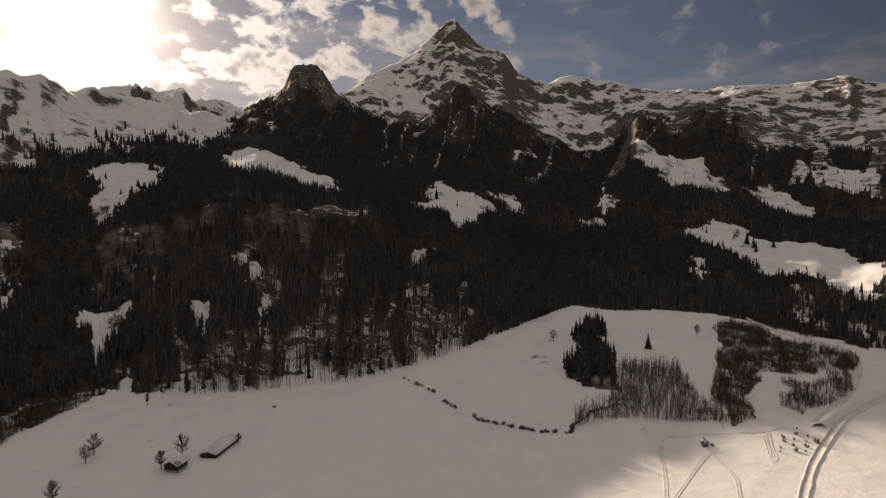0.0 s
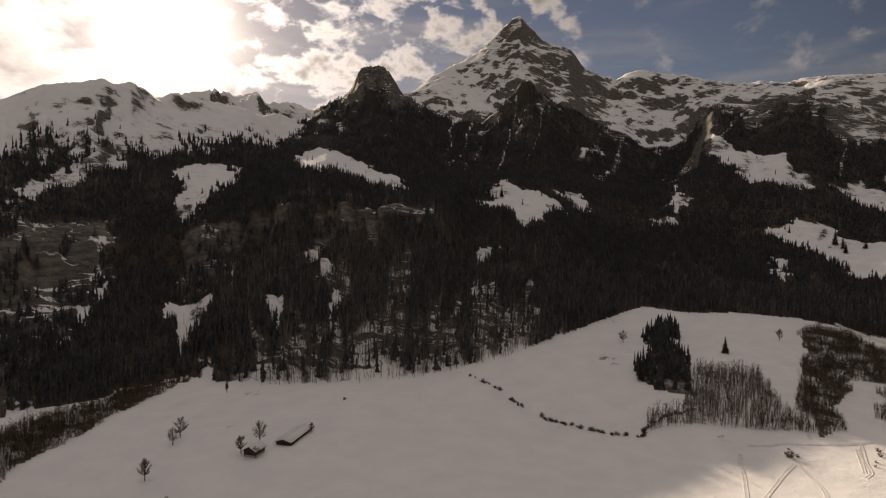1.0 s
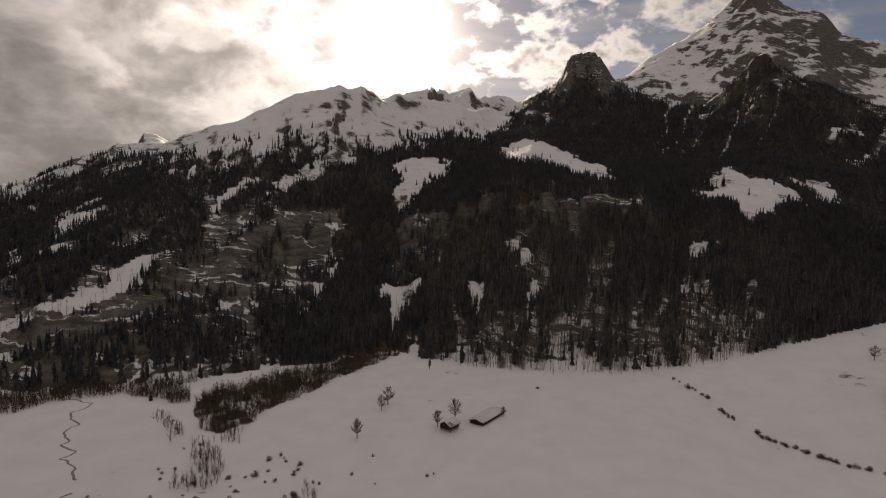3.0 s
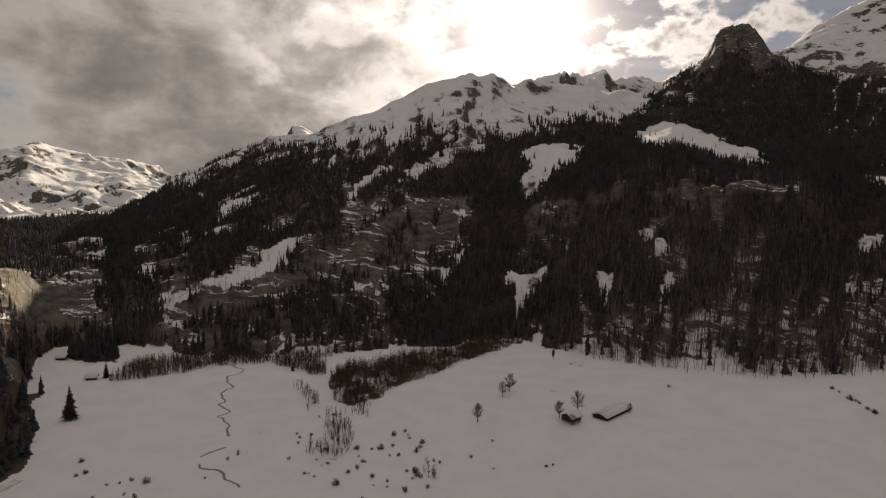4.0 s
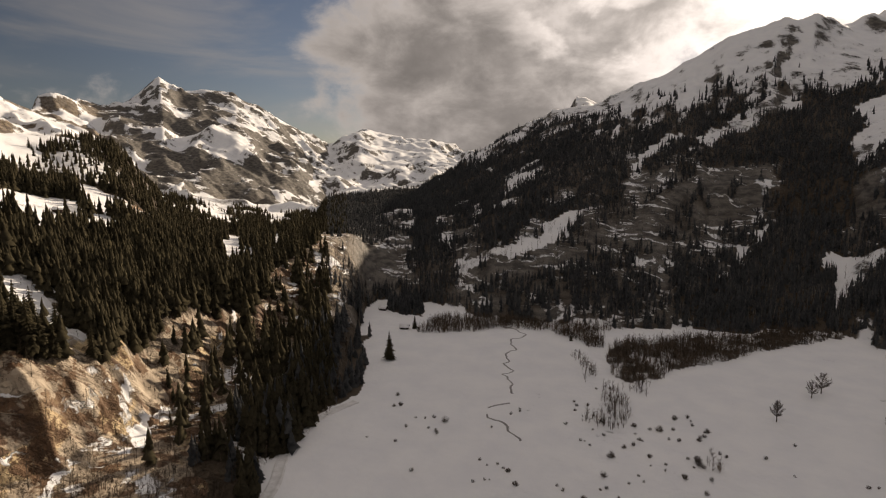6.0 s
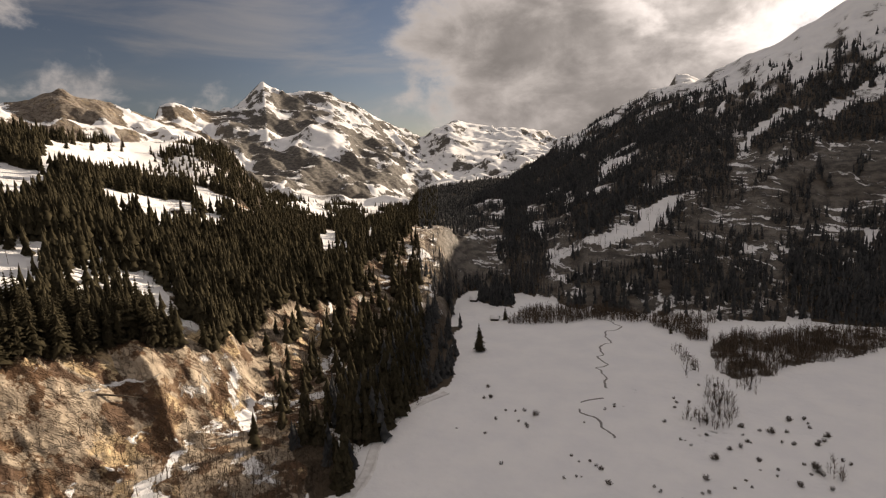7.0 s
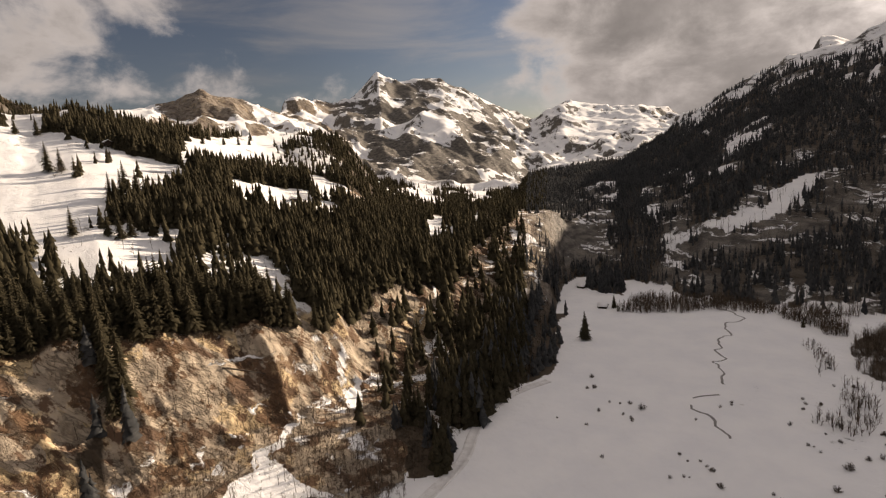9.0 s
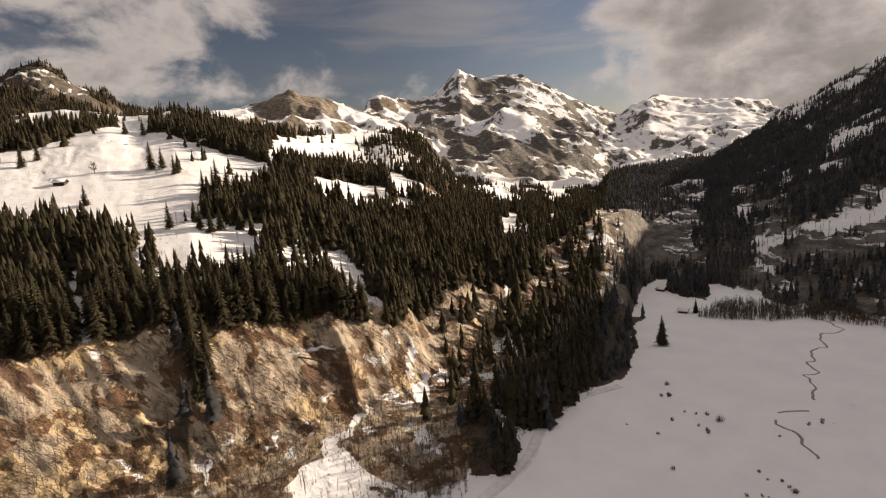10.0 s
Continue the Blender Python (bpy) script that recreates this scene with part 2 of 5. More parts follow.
    under = n.ramp(n.math("MULTIPLY_ADD", n.math("ADD", mid, n.math("MULTIPLY_ADD", small, 0.6, -0.8)), 0.9, forest), 0.3, 0.75)
    color = n.mix(n.math("MULTIPLY", snow, n.math("SUBTRACT", 1.0, under)), n.mix(forest, rock, litter), white)
    rough = n.math("MULTIPLY_ADD", small, 0.2, 0.7)
    bare = n.math("MULTIPLY_ADD", snow, -0.85, 1.0)
    bump = n.math("ADD", n.math("MULTIPLY", mid, n.math("MULTIPLY_ADD", bare, 4.0, 0.8)), n.math("MULTIPLY", small, n.math("MULTIPLY", bare, 1.1)))
    bump = n.math("ADD", bump, n.math("MULTIPLY", bare, n.math("SUBTRACT", n.math("MULTIPLY", fine, 0.3), n.math("MULTIPLY", seam, n.math("MULTIPLY", warm, 0.9)))))
    finish(n, color, rough, bump, 0.9, 1.0, 0.0, 0.15)
    return m


GROUND = ground_material()
# needles greyed and paled: shade and lens veil are put into this colour
SHADE_TONED_NEEDLES = foliage("shade_toned_spruce_needles", (0.066, 0.069, 0.072), (0.128, 0.129, 0.128), 0.06)
TWIGS = plain("bare_twigs", (0.085, 0.073, 0.062), (0.27, 0.235, 0.205), 0.15, 0.9, 0.02, 0.05)
BRUSHWOOD = plain("brown_brushwood", (0.05, 0.039, 0.03), (0.16, 0.12, 0.088), 0.15, 0.9, 0.02, 0.05)
BARK = plain("rough_bark", (0.045, 0.034, 0.025), (0.11, 0.085, 0.065), 1.5)
# same needles, warmer: the western slope's sunlight is put into the colour
SUN_TONED_NEEDLES = foliage("sun_toned_spruce_needles", (0.048, 0.042, 0.028), (0.098, 0.084, 0.053), 0.08)
TIMBER = plain("weathered_timber", (0.022, 0.015, 0.011), (0.075, 0.05, 0.035), 0.9)
SNOW = plain("fresh_snow", (0.76, 0.76, 0.77), (0.84, 0.83, 0.82), 0.4, 0.75, 0.04)
TRODDEN = plain("packed_snow", (0.60, 0.585, 0.57), (0.78, 0.77, 0.76), 0.25, 0.7, 0.08)
STONE = plain("plastered_stone", (0.28, 0.26, 0.24), (0.42, 0.40, 0.37), 0.8)
GLASS = plain("dark_window_glass", (0.012, 0.013, 0.016), (0.03, 0.032, 0.036), 1.0, 0.12, 0.0)
WATER = plain("dark_stream_water", (0.09, 0.085, 0.08), (0.22, 0.205, 0.19), 0.6, 0.3, 0.02)
DRY_TWIGS = plain("grey_twigs", (0.06, 0.05, 0.042), (0.15, 0.125, 0.10), 0.8)

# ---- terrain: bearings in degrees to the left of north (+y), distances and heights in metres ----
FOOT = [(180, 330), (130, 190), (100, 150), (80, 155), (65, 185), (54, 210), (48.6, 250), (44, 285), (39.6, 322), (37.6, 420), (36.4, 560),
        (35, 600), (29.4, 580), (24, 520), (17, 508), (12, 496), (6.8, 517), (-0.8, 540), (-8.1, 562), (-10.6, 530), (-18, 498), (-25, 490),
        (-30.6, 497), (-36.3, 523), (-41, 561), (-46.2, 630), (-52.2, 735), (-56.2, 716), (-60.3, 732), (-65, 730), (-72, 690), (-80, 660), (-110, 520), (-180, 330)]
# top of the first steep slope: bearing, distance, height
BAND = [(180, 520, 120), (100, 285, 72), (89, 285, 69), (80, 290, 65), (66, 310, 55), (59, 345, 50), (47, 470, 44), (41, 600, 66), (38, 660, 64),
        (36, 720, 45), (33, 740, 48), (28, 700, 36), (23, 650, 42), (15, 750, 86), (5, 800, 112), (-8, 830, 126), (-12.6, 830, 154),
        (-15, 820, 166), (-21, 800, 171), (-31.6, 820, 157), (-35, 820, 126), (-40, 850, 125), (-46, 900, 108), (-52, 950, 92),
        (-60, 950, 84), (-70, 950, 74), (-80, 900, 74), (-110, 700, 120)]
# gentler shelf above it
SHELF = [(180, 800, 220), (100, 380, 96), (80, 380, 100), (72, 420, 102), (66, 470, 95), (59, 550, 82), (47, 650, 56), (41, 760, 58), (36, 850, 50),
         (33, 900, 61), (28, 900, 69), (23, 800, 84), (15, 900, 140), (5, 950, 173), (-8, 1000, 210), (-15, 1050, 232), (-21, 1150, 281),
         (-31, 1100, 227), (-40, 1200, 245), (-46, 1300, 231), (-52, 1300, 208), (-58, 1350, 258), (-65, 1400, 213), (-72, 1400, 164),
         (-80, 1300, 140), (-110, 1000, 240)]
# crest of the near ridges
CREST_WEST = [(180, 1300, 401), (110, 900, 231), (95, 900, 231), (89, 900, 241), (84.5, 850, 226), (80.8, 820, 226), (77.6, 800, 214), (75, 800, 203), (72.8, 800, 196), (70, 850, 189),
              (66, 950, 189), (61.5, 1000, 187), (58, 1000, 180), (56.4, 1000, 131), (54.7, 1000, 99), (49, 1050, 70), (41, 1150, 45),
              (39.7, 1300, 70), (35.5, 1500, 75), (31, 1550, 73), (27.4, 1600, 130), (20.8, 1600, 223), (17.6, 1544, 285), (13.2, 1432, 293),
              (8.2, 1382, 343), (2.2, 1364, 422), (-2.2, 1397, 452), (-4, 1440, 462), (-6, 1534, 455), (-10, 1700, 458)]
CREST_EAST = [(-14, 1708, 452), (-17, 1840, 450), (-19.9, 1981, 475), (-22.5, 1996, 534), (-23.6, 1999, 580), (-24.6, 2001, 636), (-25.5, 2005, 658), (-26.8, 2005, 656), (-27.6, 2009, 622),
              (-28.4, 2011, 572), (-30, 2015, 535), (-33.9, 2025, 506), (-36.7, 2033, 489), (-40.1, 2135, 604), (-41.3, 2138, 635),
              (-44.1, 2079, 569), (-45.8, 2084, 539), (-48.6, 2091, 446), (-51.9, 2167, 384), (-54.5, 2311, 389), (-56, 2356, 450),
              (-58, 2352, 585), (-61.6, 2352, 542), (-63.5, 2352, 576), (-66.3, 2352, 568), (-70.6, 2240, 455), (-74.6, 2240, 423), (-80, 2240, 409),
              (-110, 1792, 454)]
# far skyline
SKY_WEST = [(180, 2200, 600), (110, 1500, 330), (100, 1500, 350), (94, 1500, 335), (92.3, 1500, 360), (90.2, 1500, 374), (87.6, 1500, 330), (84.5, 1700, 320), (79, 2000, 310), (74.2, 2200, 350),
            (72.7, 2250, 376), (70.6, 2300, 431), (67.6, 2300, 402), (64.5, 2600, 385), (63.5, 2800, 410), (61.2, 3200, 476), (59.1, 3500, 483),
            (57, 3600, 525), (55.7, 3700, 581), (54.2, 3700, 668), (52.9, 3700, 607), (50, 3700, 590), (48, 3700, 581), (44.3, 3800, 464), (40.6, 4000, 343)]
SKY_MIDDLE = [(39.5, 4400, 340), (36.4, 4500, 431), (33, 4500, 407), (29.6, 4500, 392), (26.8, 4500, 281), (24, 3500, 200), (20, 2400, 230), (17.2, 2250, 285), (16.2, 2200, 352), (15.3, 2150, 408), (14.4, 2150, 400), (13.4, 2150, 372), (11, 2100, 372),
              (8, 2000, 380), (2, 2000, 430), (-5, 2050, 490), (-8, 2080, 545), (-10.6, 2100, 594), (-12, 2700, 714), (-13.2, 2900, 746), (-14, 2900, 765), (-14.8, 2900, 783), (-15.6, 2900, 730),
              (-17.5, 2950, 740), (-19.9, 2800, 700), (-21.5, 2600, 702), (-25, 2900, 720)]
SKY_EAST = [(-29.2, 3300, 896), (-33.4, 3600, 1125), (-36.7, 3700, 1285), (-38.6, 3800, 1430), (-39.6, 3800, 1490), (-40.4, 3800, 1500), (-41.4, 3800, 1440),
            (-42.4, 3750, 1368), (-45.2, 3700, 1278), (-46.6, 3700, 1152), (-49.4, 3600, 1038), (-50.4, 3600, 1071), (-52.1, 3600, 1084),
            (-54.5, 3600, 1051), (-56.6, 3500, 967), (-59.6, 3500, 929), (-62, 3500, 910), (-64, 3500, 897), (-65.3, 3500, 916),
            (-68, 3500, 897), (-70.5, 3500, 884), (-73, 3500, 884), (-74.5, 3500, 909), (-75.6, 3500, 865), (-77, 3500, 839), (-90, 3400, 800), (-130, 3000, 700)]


def line(points):
    p = np.array(sorted(points), float)
    first, last = p[0].copy(), p[-1].copy()
    if last[0] < 180:
        first, last = last.copy(), last.copy()
        first[0] = -180
    else:
        first = last.copy()
        first[0] = -180
    last[0] = 180
    keep = p[(p[:, 0] > -180) & (p[:, 0] < 180)]
    return np.vstack([first, keep, last])


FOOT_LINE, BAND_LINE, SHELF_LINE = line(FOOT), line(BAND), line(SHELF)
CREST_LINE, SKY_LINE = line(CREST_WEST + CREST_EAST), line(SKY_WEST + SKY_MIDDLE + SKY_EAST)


def lattice(i, j, seed):
    v = (i * 374761393 + j * 668265263 + seed * 974634777) & 0x7FFFFFFF
    v = ((v ^ (v >> 13)) * 1274126177) & 0x7FFFFFFF
    return ((v ^ (v >> 16)) & 0xFFFF) / 65535.0


def grain(x, y, seed=0):
    """Smooth noise between 0 and 1 with a wavelength of 1."""
    x, y = np.broadcast_arrays(np.asarray(x, float), np.asarray(y, float))
    i, j = np.floor(x).astype(np.int64), np.floor(y).astype(np.int64)
    u, v = x - i, y - j
    u, v = u * u * u * (u * (u * 6 - 15) + 10), v * v * v * (v * (v * 6 - 15) + 10)
    return ((lattice(i, j, seed) * (1 - u) + lattice(i + 1, j, seed) * u) * (1 - v)
            + (lattice(i, j + 1, seed) * (1 - u) + lattice(i + 1, j + 1, seed) * u) * v)


def ramp(v, low, high):
    s = np.clip((v - low) / (high - low), 0, 1)
    return s * s * (3 - 2 * s)


def bearing(x, y):
    return np.degrees(np.arctan2(-x, y))


def fan(x, y):
    """The valley floor: flat, with a fan of debris that rises to the north-east."""
    s = 0.79 * x + 0.61 * y - 400
    return 0.065 * (s + np.sqrt(s * s + 3000)) + 0.5 * (grain(x / 60, y / 60, 3) - 0.5) + 0.25 * (grain(x / 14, y / 14, 4) - 0.5)


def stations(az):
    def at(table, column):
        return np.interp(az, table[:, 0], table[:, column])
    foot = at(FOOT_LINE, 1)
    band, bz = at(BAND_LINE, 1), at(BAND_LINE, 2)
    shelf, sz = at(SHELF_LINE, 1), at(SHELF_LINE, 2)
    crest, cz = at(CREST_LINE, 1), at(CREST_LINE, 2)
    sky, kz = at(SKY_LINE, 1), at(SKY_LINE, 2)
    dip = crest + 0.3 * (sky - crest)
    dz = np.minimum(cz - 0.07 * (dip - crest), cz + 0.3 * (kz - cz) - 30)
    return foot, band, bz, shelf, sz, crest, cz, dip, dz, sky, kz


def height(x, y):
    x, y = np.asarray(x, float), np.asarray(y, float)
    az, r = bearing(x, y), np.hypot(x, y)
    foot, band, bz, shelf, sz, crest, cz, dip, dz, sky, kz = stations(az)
    floor = fan(x, y)
    # ribs and gullies
    away = ramp(r, foot, foot + 120)
    arc = np.radians(az)
    slant = arc - 0.0022 * np.clip(r - 200, 0, 140) * ramp(az, 40, 50)
    bend = (grain(x / 22, y / 22, 8) - 0.5) * 0.022 + (grain(x / 9, y / 9, 9) - 0.5) * 0.008
    rib = ((grain(slant * 16 + bend * 6, r / 900, 5) - 0.5) * 60 + (grain((slant + bend) * 45, r / 300, 6) - 0.5) * 24
           + (grain((slant + bend) * 110, r / 90, 7) - 0.5) * 6)
    near = r
    r = r + rib * away * np.clip(r / 900, 0.25, 1.6) * (1 - 0.7 * ramp(az, 40, 50) * (1 - ramp(r, 500, 700))) * (1 - 0.9 * np.exp(-((near - crest) / 90) ** 2)) * (1 - 0.9 * np.exp(-((near - sky) / 250) ** 2)) * (0.5 + 0.5 * ramp(np.abs(near - shelf), 0, 120))
    base = fan(np.sin(-arc) * foot, np.cos(arc) * foot)
    # on the west side a cliff stands above a slope of debris
    west = ramp(az, 34, 48)
    east = ramp(-az, -12, -2) * (1 - ramp(-az, 36, 44))
    talus = foot + (band - foot) * (0.5 + 0.2 * west + 0.34 * east)
    tz = base + (bz - base) * (0.42 - 0.17 * west + 0.24 * east)
    zs = [base, tz, bz, sz, cz, dz, kz, kz - 250]
    rs = [foot, talus, band, shelf, crest, dip, sky, sky + 400]
    z = floor.copy()
    for k in range(7):
        s = (r - rs[k]) / np.maximum(rs[k + 1] - rs[k], 1)
        inside = (s >= 0) & ((s < 1) | (k == 6))
        if k == 3:
            s = np.clip(s, -1, 2)
            s = np.where((s > 0) & (s < 1), np.abs(s) ** (1 + (0.12 + 0.33 * ramp(-az, 30, 34)) * ramp(-az, 16, 20) * (1 - ramp(-az, 54, 58))), s)
        if k == 4:
            s = np.clip(s, 0, 1) ** 0.8
        z = np.where(inside, zs[k] + (zs[k + 1] - zs[k]) * np.clip(s, 0, 1.4), z)
    # crags
    far = ramp(r, 900, 2200)
    pasture = ramp(az, 55, 66) * ramp(r, shelf - 40, shelf) * (1 - ramp(r, crest - 60, crest))
    a = away * (0.35 + 0.65 * ramp(np.abs(r - shelf), 30, 200)) * (1 - 0.75 * pasture)
    def ridged(w, seed):
        u = x + 0.7 * w * (grain(x / (0.8 * w), y / (0.8 * w), seed + 100) - 0.5)
        v = y + 0.7 * w * (grain(x / (0.8 * w), y / (0.8 * w), seed + 200) - 0.5)
        return 1 - np.abs(2 * grain(u / w, v / w, seed) - 1) - 0.5
    z = z + a * (1 - 0.5 * np.exp(-((r - sky) / 120) ** 2)) * (far * (76 * ridged(460, 11) + 50 * ridged(190, 12)) + (4 + 18 * far) * ridged(85, 13) + (2.4 + 5 * far) * ridged(38, 14) + 1.4 * (1 - far) * ridged(13, 15))
    crag = ramp(-az, 20, 23) * (1 - ramp(-az, 30, 33)) * np.exp(-((r - crest) / 260) ** 2)
    z = z + crag * (8 + 14 * ridged(95, 19) + 26 * ridged(38, 20) + 14 * ridged(17, 28))
    dark = ramp(az, 82, 86) * (1 - ramp(az, 98, 102)) * ramp(r, crest, crest + 150)
    z = z + dark * (44 * ridged(130, 31) + 26 * ridged(55, 32) + 11 * ridged(24, 33))
    face = west * ramp(r, talus - 25, talus) * (1 - ramp(r, band + 5, band + 30))
    along = slant * 250 + 14 * (grain(x / 30, y / 30, 36) - 0.5)
    buttress = (3.4 * (0.5 - np.abs(2 * grain(along / 26, near / 160, 37) - 1)) + 2.6 * (0.5 - np.abs(2 * grain(along / 10, near / 70, 38) - 1))
                + 1.2 * (0.5 - np.abs(2 * grain(along / 4.2, near / 30, 39) - 1)))
    z = z + face * (buttress + 3.0 * ridged(30, 16) + 1.8 * ridged(11, 17) + 0.9 * ridged(5, 18))
    return z

# ---- where things grow ----
CLEARINGS = {
    "shelf_meadow": [(336, 1068), (414, 1181), (463, 1108), (482, 1037), (485, 874), (433, 843), (414, 939), (386, 979), (338, 968)],
    "snow_cirque": [(148, 1080), (189, 1081), (241, 1070), (222, 1003), (178, 972), (140, 880), (132, 909), (137, 995)],
    "pine_meadow": [(701, 922), (750, 914), (731, 827), (786, 788), (731, 769), (637, 726), (633, 756), (647, 795), (617, 844), (660, 860)],
    "small_meadow": [(852, 866), (891, 845), (849, 798), (832, 831)],
    "ravine": [(1571, 1159), (1192, 838), (1033, 715), (1043, 700), (961, 653), (952, 658), (1060, 745)],
    "spot_b": [(939, 724), (915, 642), (893, 672)],
    "ledge_spot": [(120, 830), (148, 809), (142, 798), (126, 809)],
    "scree": [(75, 716), (122, 675), (111, 650), (94, 628), (80, 591), (76, 602), (86, 651)],
    "west_bank": [(-157, 902), (-132, 962), (-107, 1008), (-110, 964), (-135, 937), (-148, 887)],
    "bank_b": [(-81, 959), (-38, 1036), (5, 1071), (64, 1138), (57, 1100), (-4, 1021), (-66, 956)],
    "streak_a": [(249, 715), (277, 713), (255, 667), (226, 620), (238, 674)],
    "streak_b": [(327, 703), (341, 688), (323, 669), (318, 682)],
    "streak_c": [(178, 643), (187, 615), (168, 565), (163, 577)],
    "streak_d": [(464, 663), (516, 665), (503, 654), (467, 651)],
    "streak_e": [(14, 839), (25, 851), (22, 787), (13, 713)],
    "streak_f": [(234, 604), (240, 591), (212, 528), (210, 538)],
    "streak_g": [(-9, 717), (3, 710), (-4, 640), (-11, 646)],
    "east_meadow": [(1627, 1083), (1459, 854), (1472, 725), (1413, 688), (1357, 607), (1287, 626), (1233, 693), (1311, 798)],
    "east_strip": [(1383, 580), (1442, 553), (1364, 434), (1316, 449), (1376, 539)],
    "lit_slope": [(989, 516), (1080, 513), (1088, 475), (1049, 366), (1056, 288), (962, 218), (823, 186), (851, 225), (897, 270), (901, 336), (974, 415), (982, 476)],
    "far_east": [(1627, 532), (1791, 525), (1560, 365), (1493, 349), (1490, 409), (1530, 488)],
    "spot_a": [(889, 472), (875, 446), (806, 394), (815, 411)],
    "spot_c": [(1260, 1227), (1460, 1302), (1386, 1247), (1232, 1187)],
    "long_ledge": [(-301, 595), (-271, 612), (-227, 620), (-216, 688), (-207, 722), (-186, 708), (-195, 669), (-206, 637), (-231, 596), (-294, 588)],
    "west_meadow": [(-560, -150), (-640, -140), (-679, -3), (-772, 70), (-827, 92), (-736, 94), (-623, 135), (-579, 179), (-558, 187), (-484, 125), (-489, 96), (-417, 77), (-423, 100), (-377, 104), (-361, 87), (-363, 46), (-399, 47), (-456, 39), (-433, 5), (-409, 1), (-467, 0), (-475, -60), (-470, -150)],
    "upper_meadow": [(-686, 217), (-825, 332), (-1621, 754), (-1913, 1051), (-1865, 1058), (-855, 442), (-760, 374), (-657, 250), (-585, 186)],
    "hut_meadow": [(-553, 215), (-564, 251), (-569, 314), (-525, 290), (-482, 236), (-505, 224), (-487, 205)],
    "strip_meadow": [(-615, 340), (-597, 362), (-595, 400), (-554, 361), (-577, 326)],
    "thin_meadow": [(-534, 302), (-518, 320), (-490, 326), (-492, 291)],
    "horn_meadow": [(-1569, 1129), (-1363, 1063), (-1292, 1136), (-697, 612), (-669, 539), (-1383, 1056)],
    "basin_meadow": [(-1223, 1140), (-1190, 1221), (-1343, 1537), (-1025, 1166), (-703, 728), (-579, 579), (-742, 718)],
    "low_meadow": [(-554, 461), (-530, 464), (-465, 433), (-468, 391)],
    "rear_meadow": [(-1579, 1530), (-1460, 1496), (-1549, 1773), (-1520, 1707), (-1415, 1449)],
    "gully_a": [(-376, 155), (-378, 165), (-335, 168), (-286, 152), (-287, 142), (-318, 142)],
    "gully_c": [(-292, 166), (-290, 173), (-277, 174), (-249, 160), (-251, 154), (-278, 158)],
    "gully_b": [(-375, -1), (-373, 7), (-320, 10), (-285, 8), (-286, -1), (-330, -2)],
    "chute": [(-217, 72), (-223, 92), (-202, 93), (-185, 101), (-206, 64)],
}
GROVES = {
    "grove_spruce": [(396, 307), (490, 379), (540, 382), (445, 304), (395, 260), (388, 272)],
    "knoll_grove": [(-303, 455), (-329, 502), (-303, 511), (-264, 450)],
    "gully_spruces": [(-285, 36), (-284, 47), (-249, 48), (-248, 42), (-266, 39)],
    "cliff_spruces": [(-255, 24), (-264, 35), (-227, 26), (-231, 18)],
    "foot_spruces": [(-218, 157), (-216, 174), (-184, 160), (-171, 145), (-182, 136)],
    "slope_spruces": [(-252, 218), (-236, 233), (-209, 224), (-189, 186), (-204, 179), (-230, 191)],
    "promontory": [(-286, 305), (-292, 366), (-279, 377), (-230, 315), (-204, 268), (-206, 238), (-216, 226), (-242, 249)],
}
BRUSH = {
    "grove_bare": [(436, 292), (466, 275), (462, 247), (441, 217), (399, 179), (376, 200), (354, 227), (314, 242), (328, 251), (375, 249)],
    "brush_upper": [(626, 288), (659, 286), (619, 214), (609, 164), (573, 154), (523, 180), (516, 200), (480, 183), (439, 177), (415, 164), (392, 174), (441, 205)],
    "brush_right": [(506, 174), (565, 152), (524, 141), (455, 142), (458, 159)],
    "brush_lane": [(678, 281), (683, 226), (678, 164), (648, 157), (644, 202), (651, 247)],
    "dark_brush": [(-84, 422), (-84, 450), (-47, 481), (1, 518), (56, 556), (81, 555), (12, 474), (-19, 422), (-41, 385), (-58, 368), (-74, 380)],
    "scrub_strip": [(-245, 448), (-234, 467), (-201, 478), (-150, 482), (-103, 482), (-90, 436), (-106, 433), (-144, 464), (-189, 449), (-223, 416), (-244, 403)],
    "strip_a": [(-106, 402), (-98, 404), (-81, 369), (-85, 358)],
    "strip_b": [(-76, 295), (-67, 317), (-52, 329), (-51, 292), (-65, 296)],
    "strip_c": [(-75, 357), (-58, 355), (-49, 307), (-61, 305)],
    "strip_d": [(-57, 370), (-47, 369), (-46, 351), (-53, 353)],
    "strip_e": [(-7, 285), (0, 287), (2, 270), (-4, 267)],
}
# bare rock with few trees, and a tongue of dense spruces
FACES = {
    "banded_face": [(-293, 572), (-215, 605), (-145, 699), (-42, 880), (44, 893), (19, 794), (-2, 700), (-25, 607), (-64, 572), (-56, 513), (-153, 491), (-235, 492)],
    "brown_crag": [(76, 852), (163, 806), (228, 773), (250, 740), (226, 742), (161, 763), (123, 683), (83, 725), (64, 807)],
    "upper_band": [(250, 742), (336, 724), (447, 723), (433, 670), (340, 695), (251, 721)],
    "head_steps": [(-554, 725), (-588, 894), (-567, 926), (-337, 549), (-359, 506), (-361, 467)],
    "promontory_wall": [(-454, 517), (-515, 618), (-542, 695), (-383, 507), (-349, 438), (-315, 402), (-327, 394), (-357, 415)],
}
DENSE = {
    "wedge": [(-38, 520), (-55, 573), (-12, 606), (26, 745), (57, 888), (126, 869), (92, 719), (81, 585), (57, 562), (1, 531)],
}


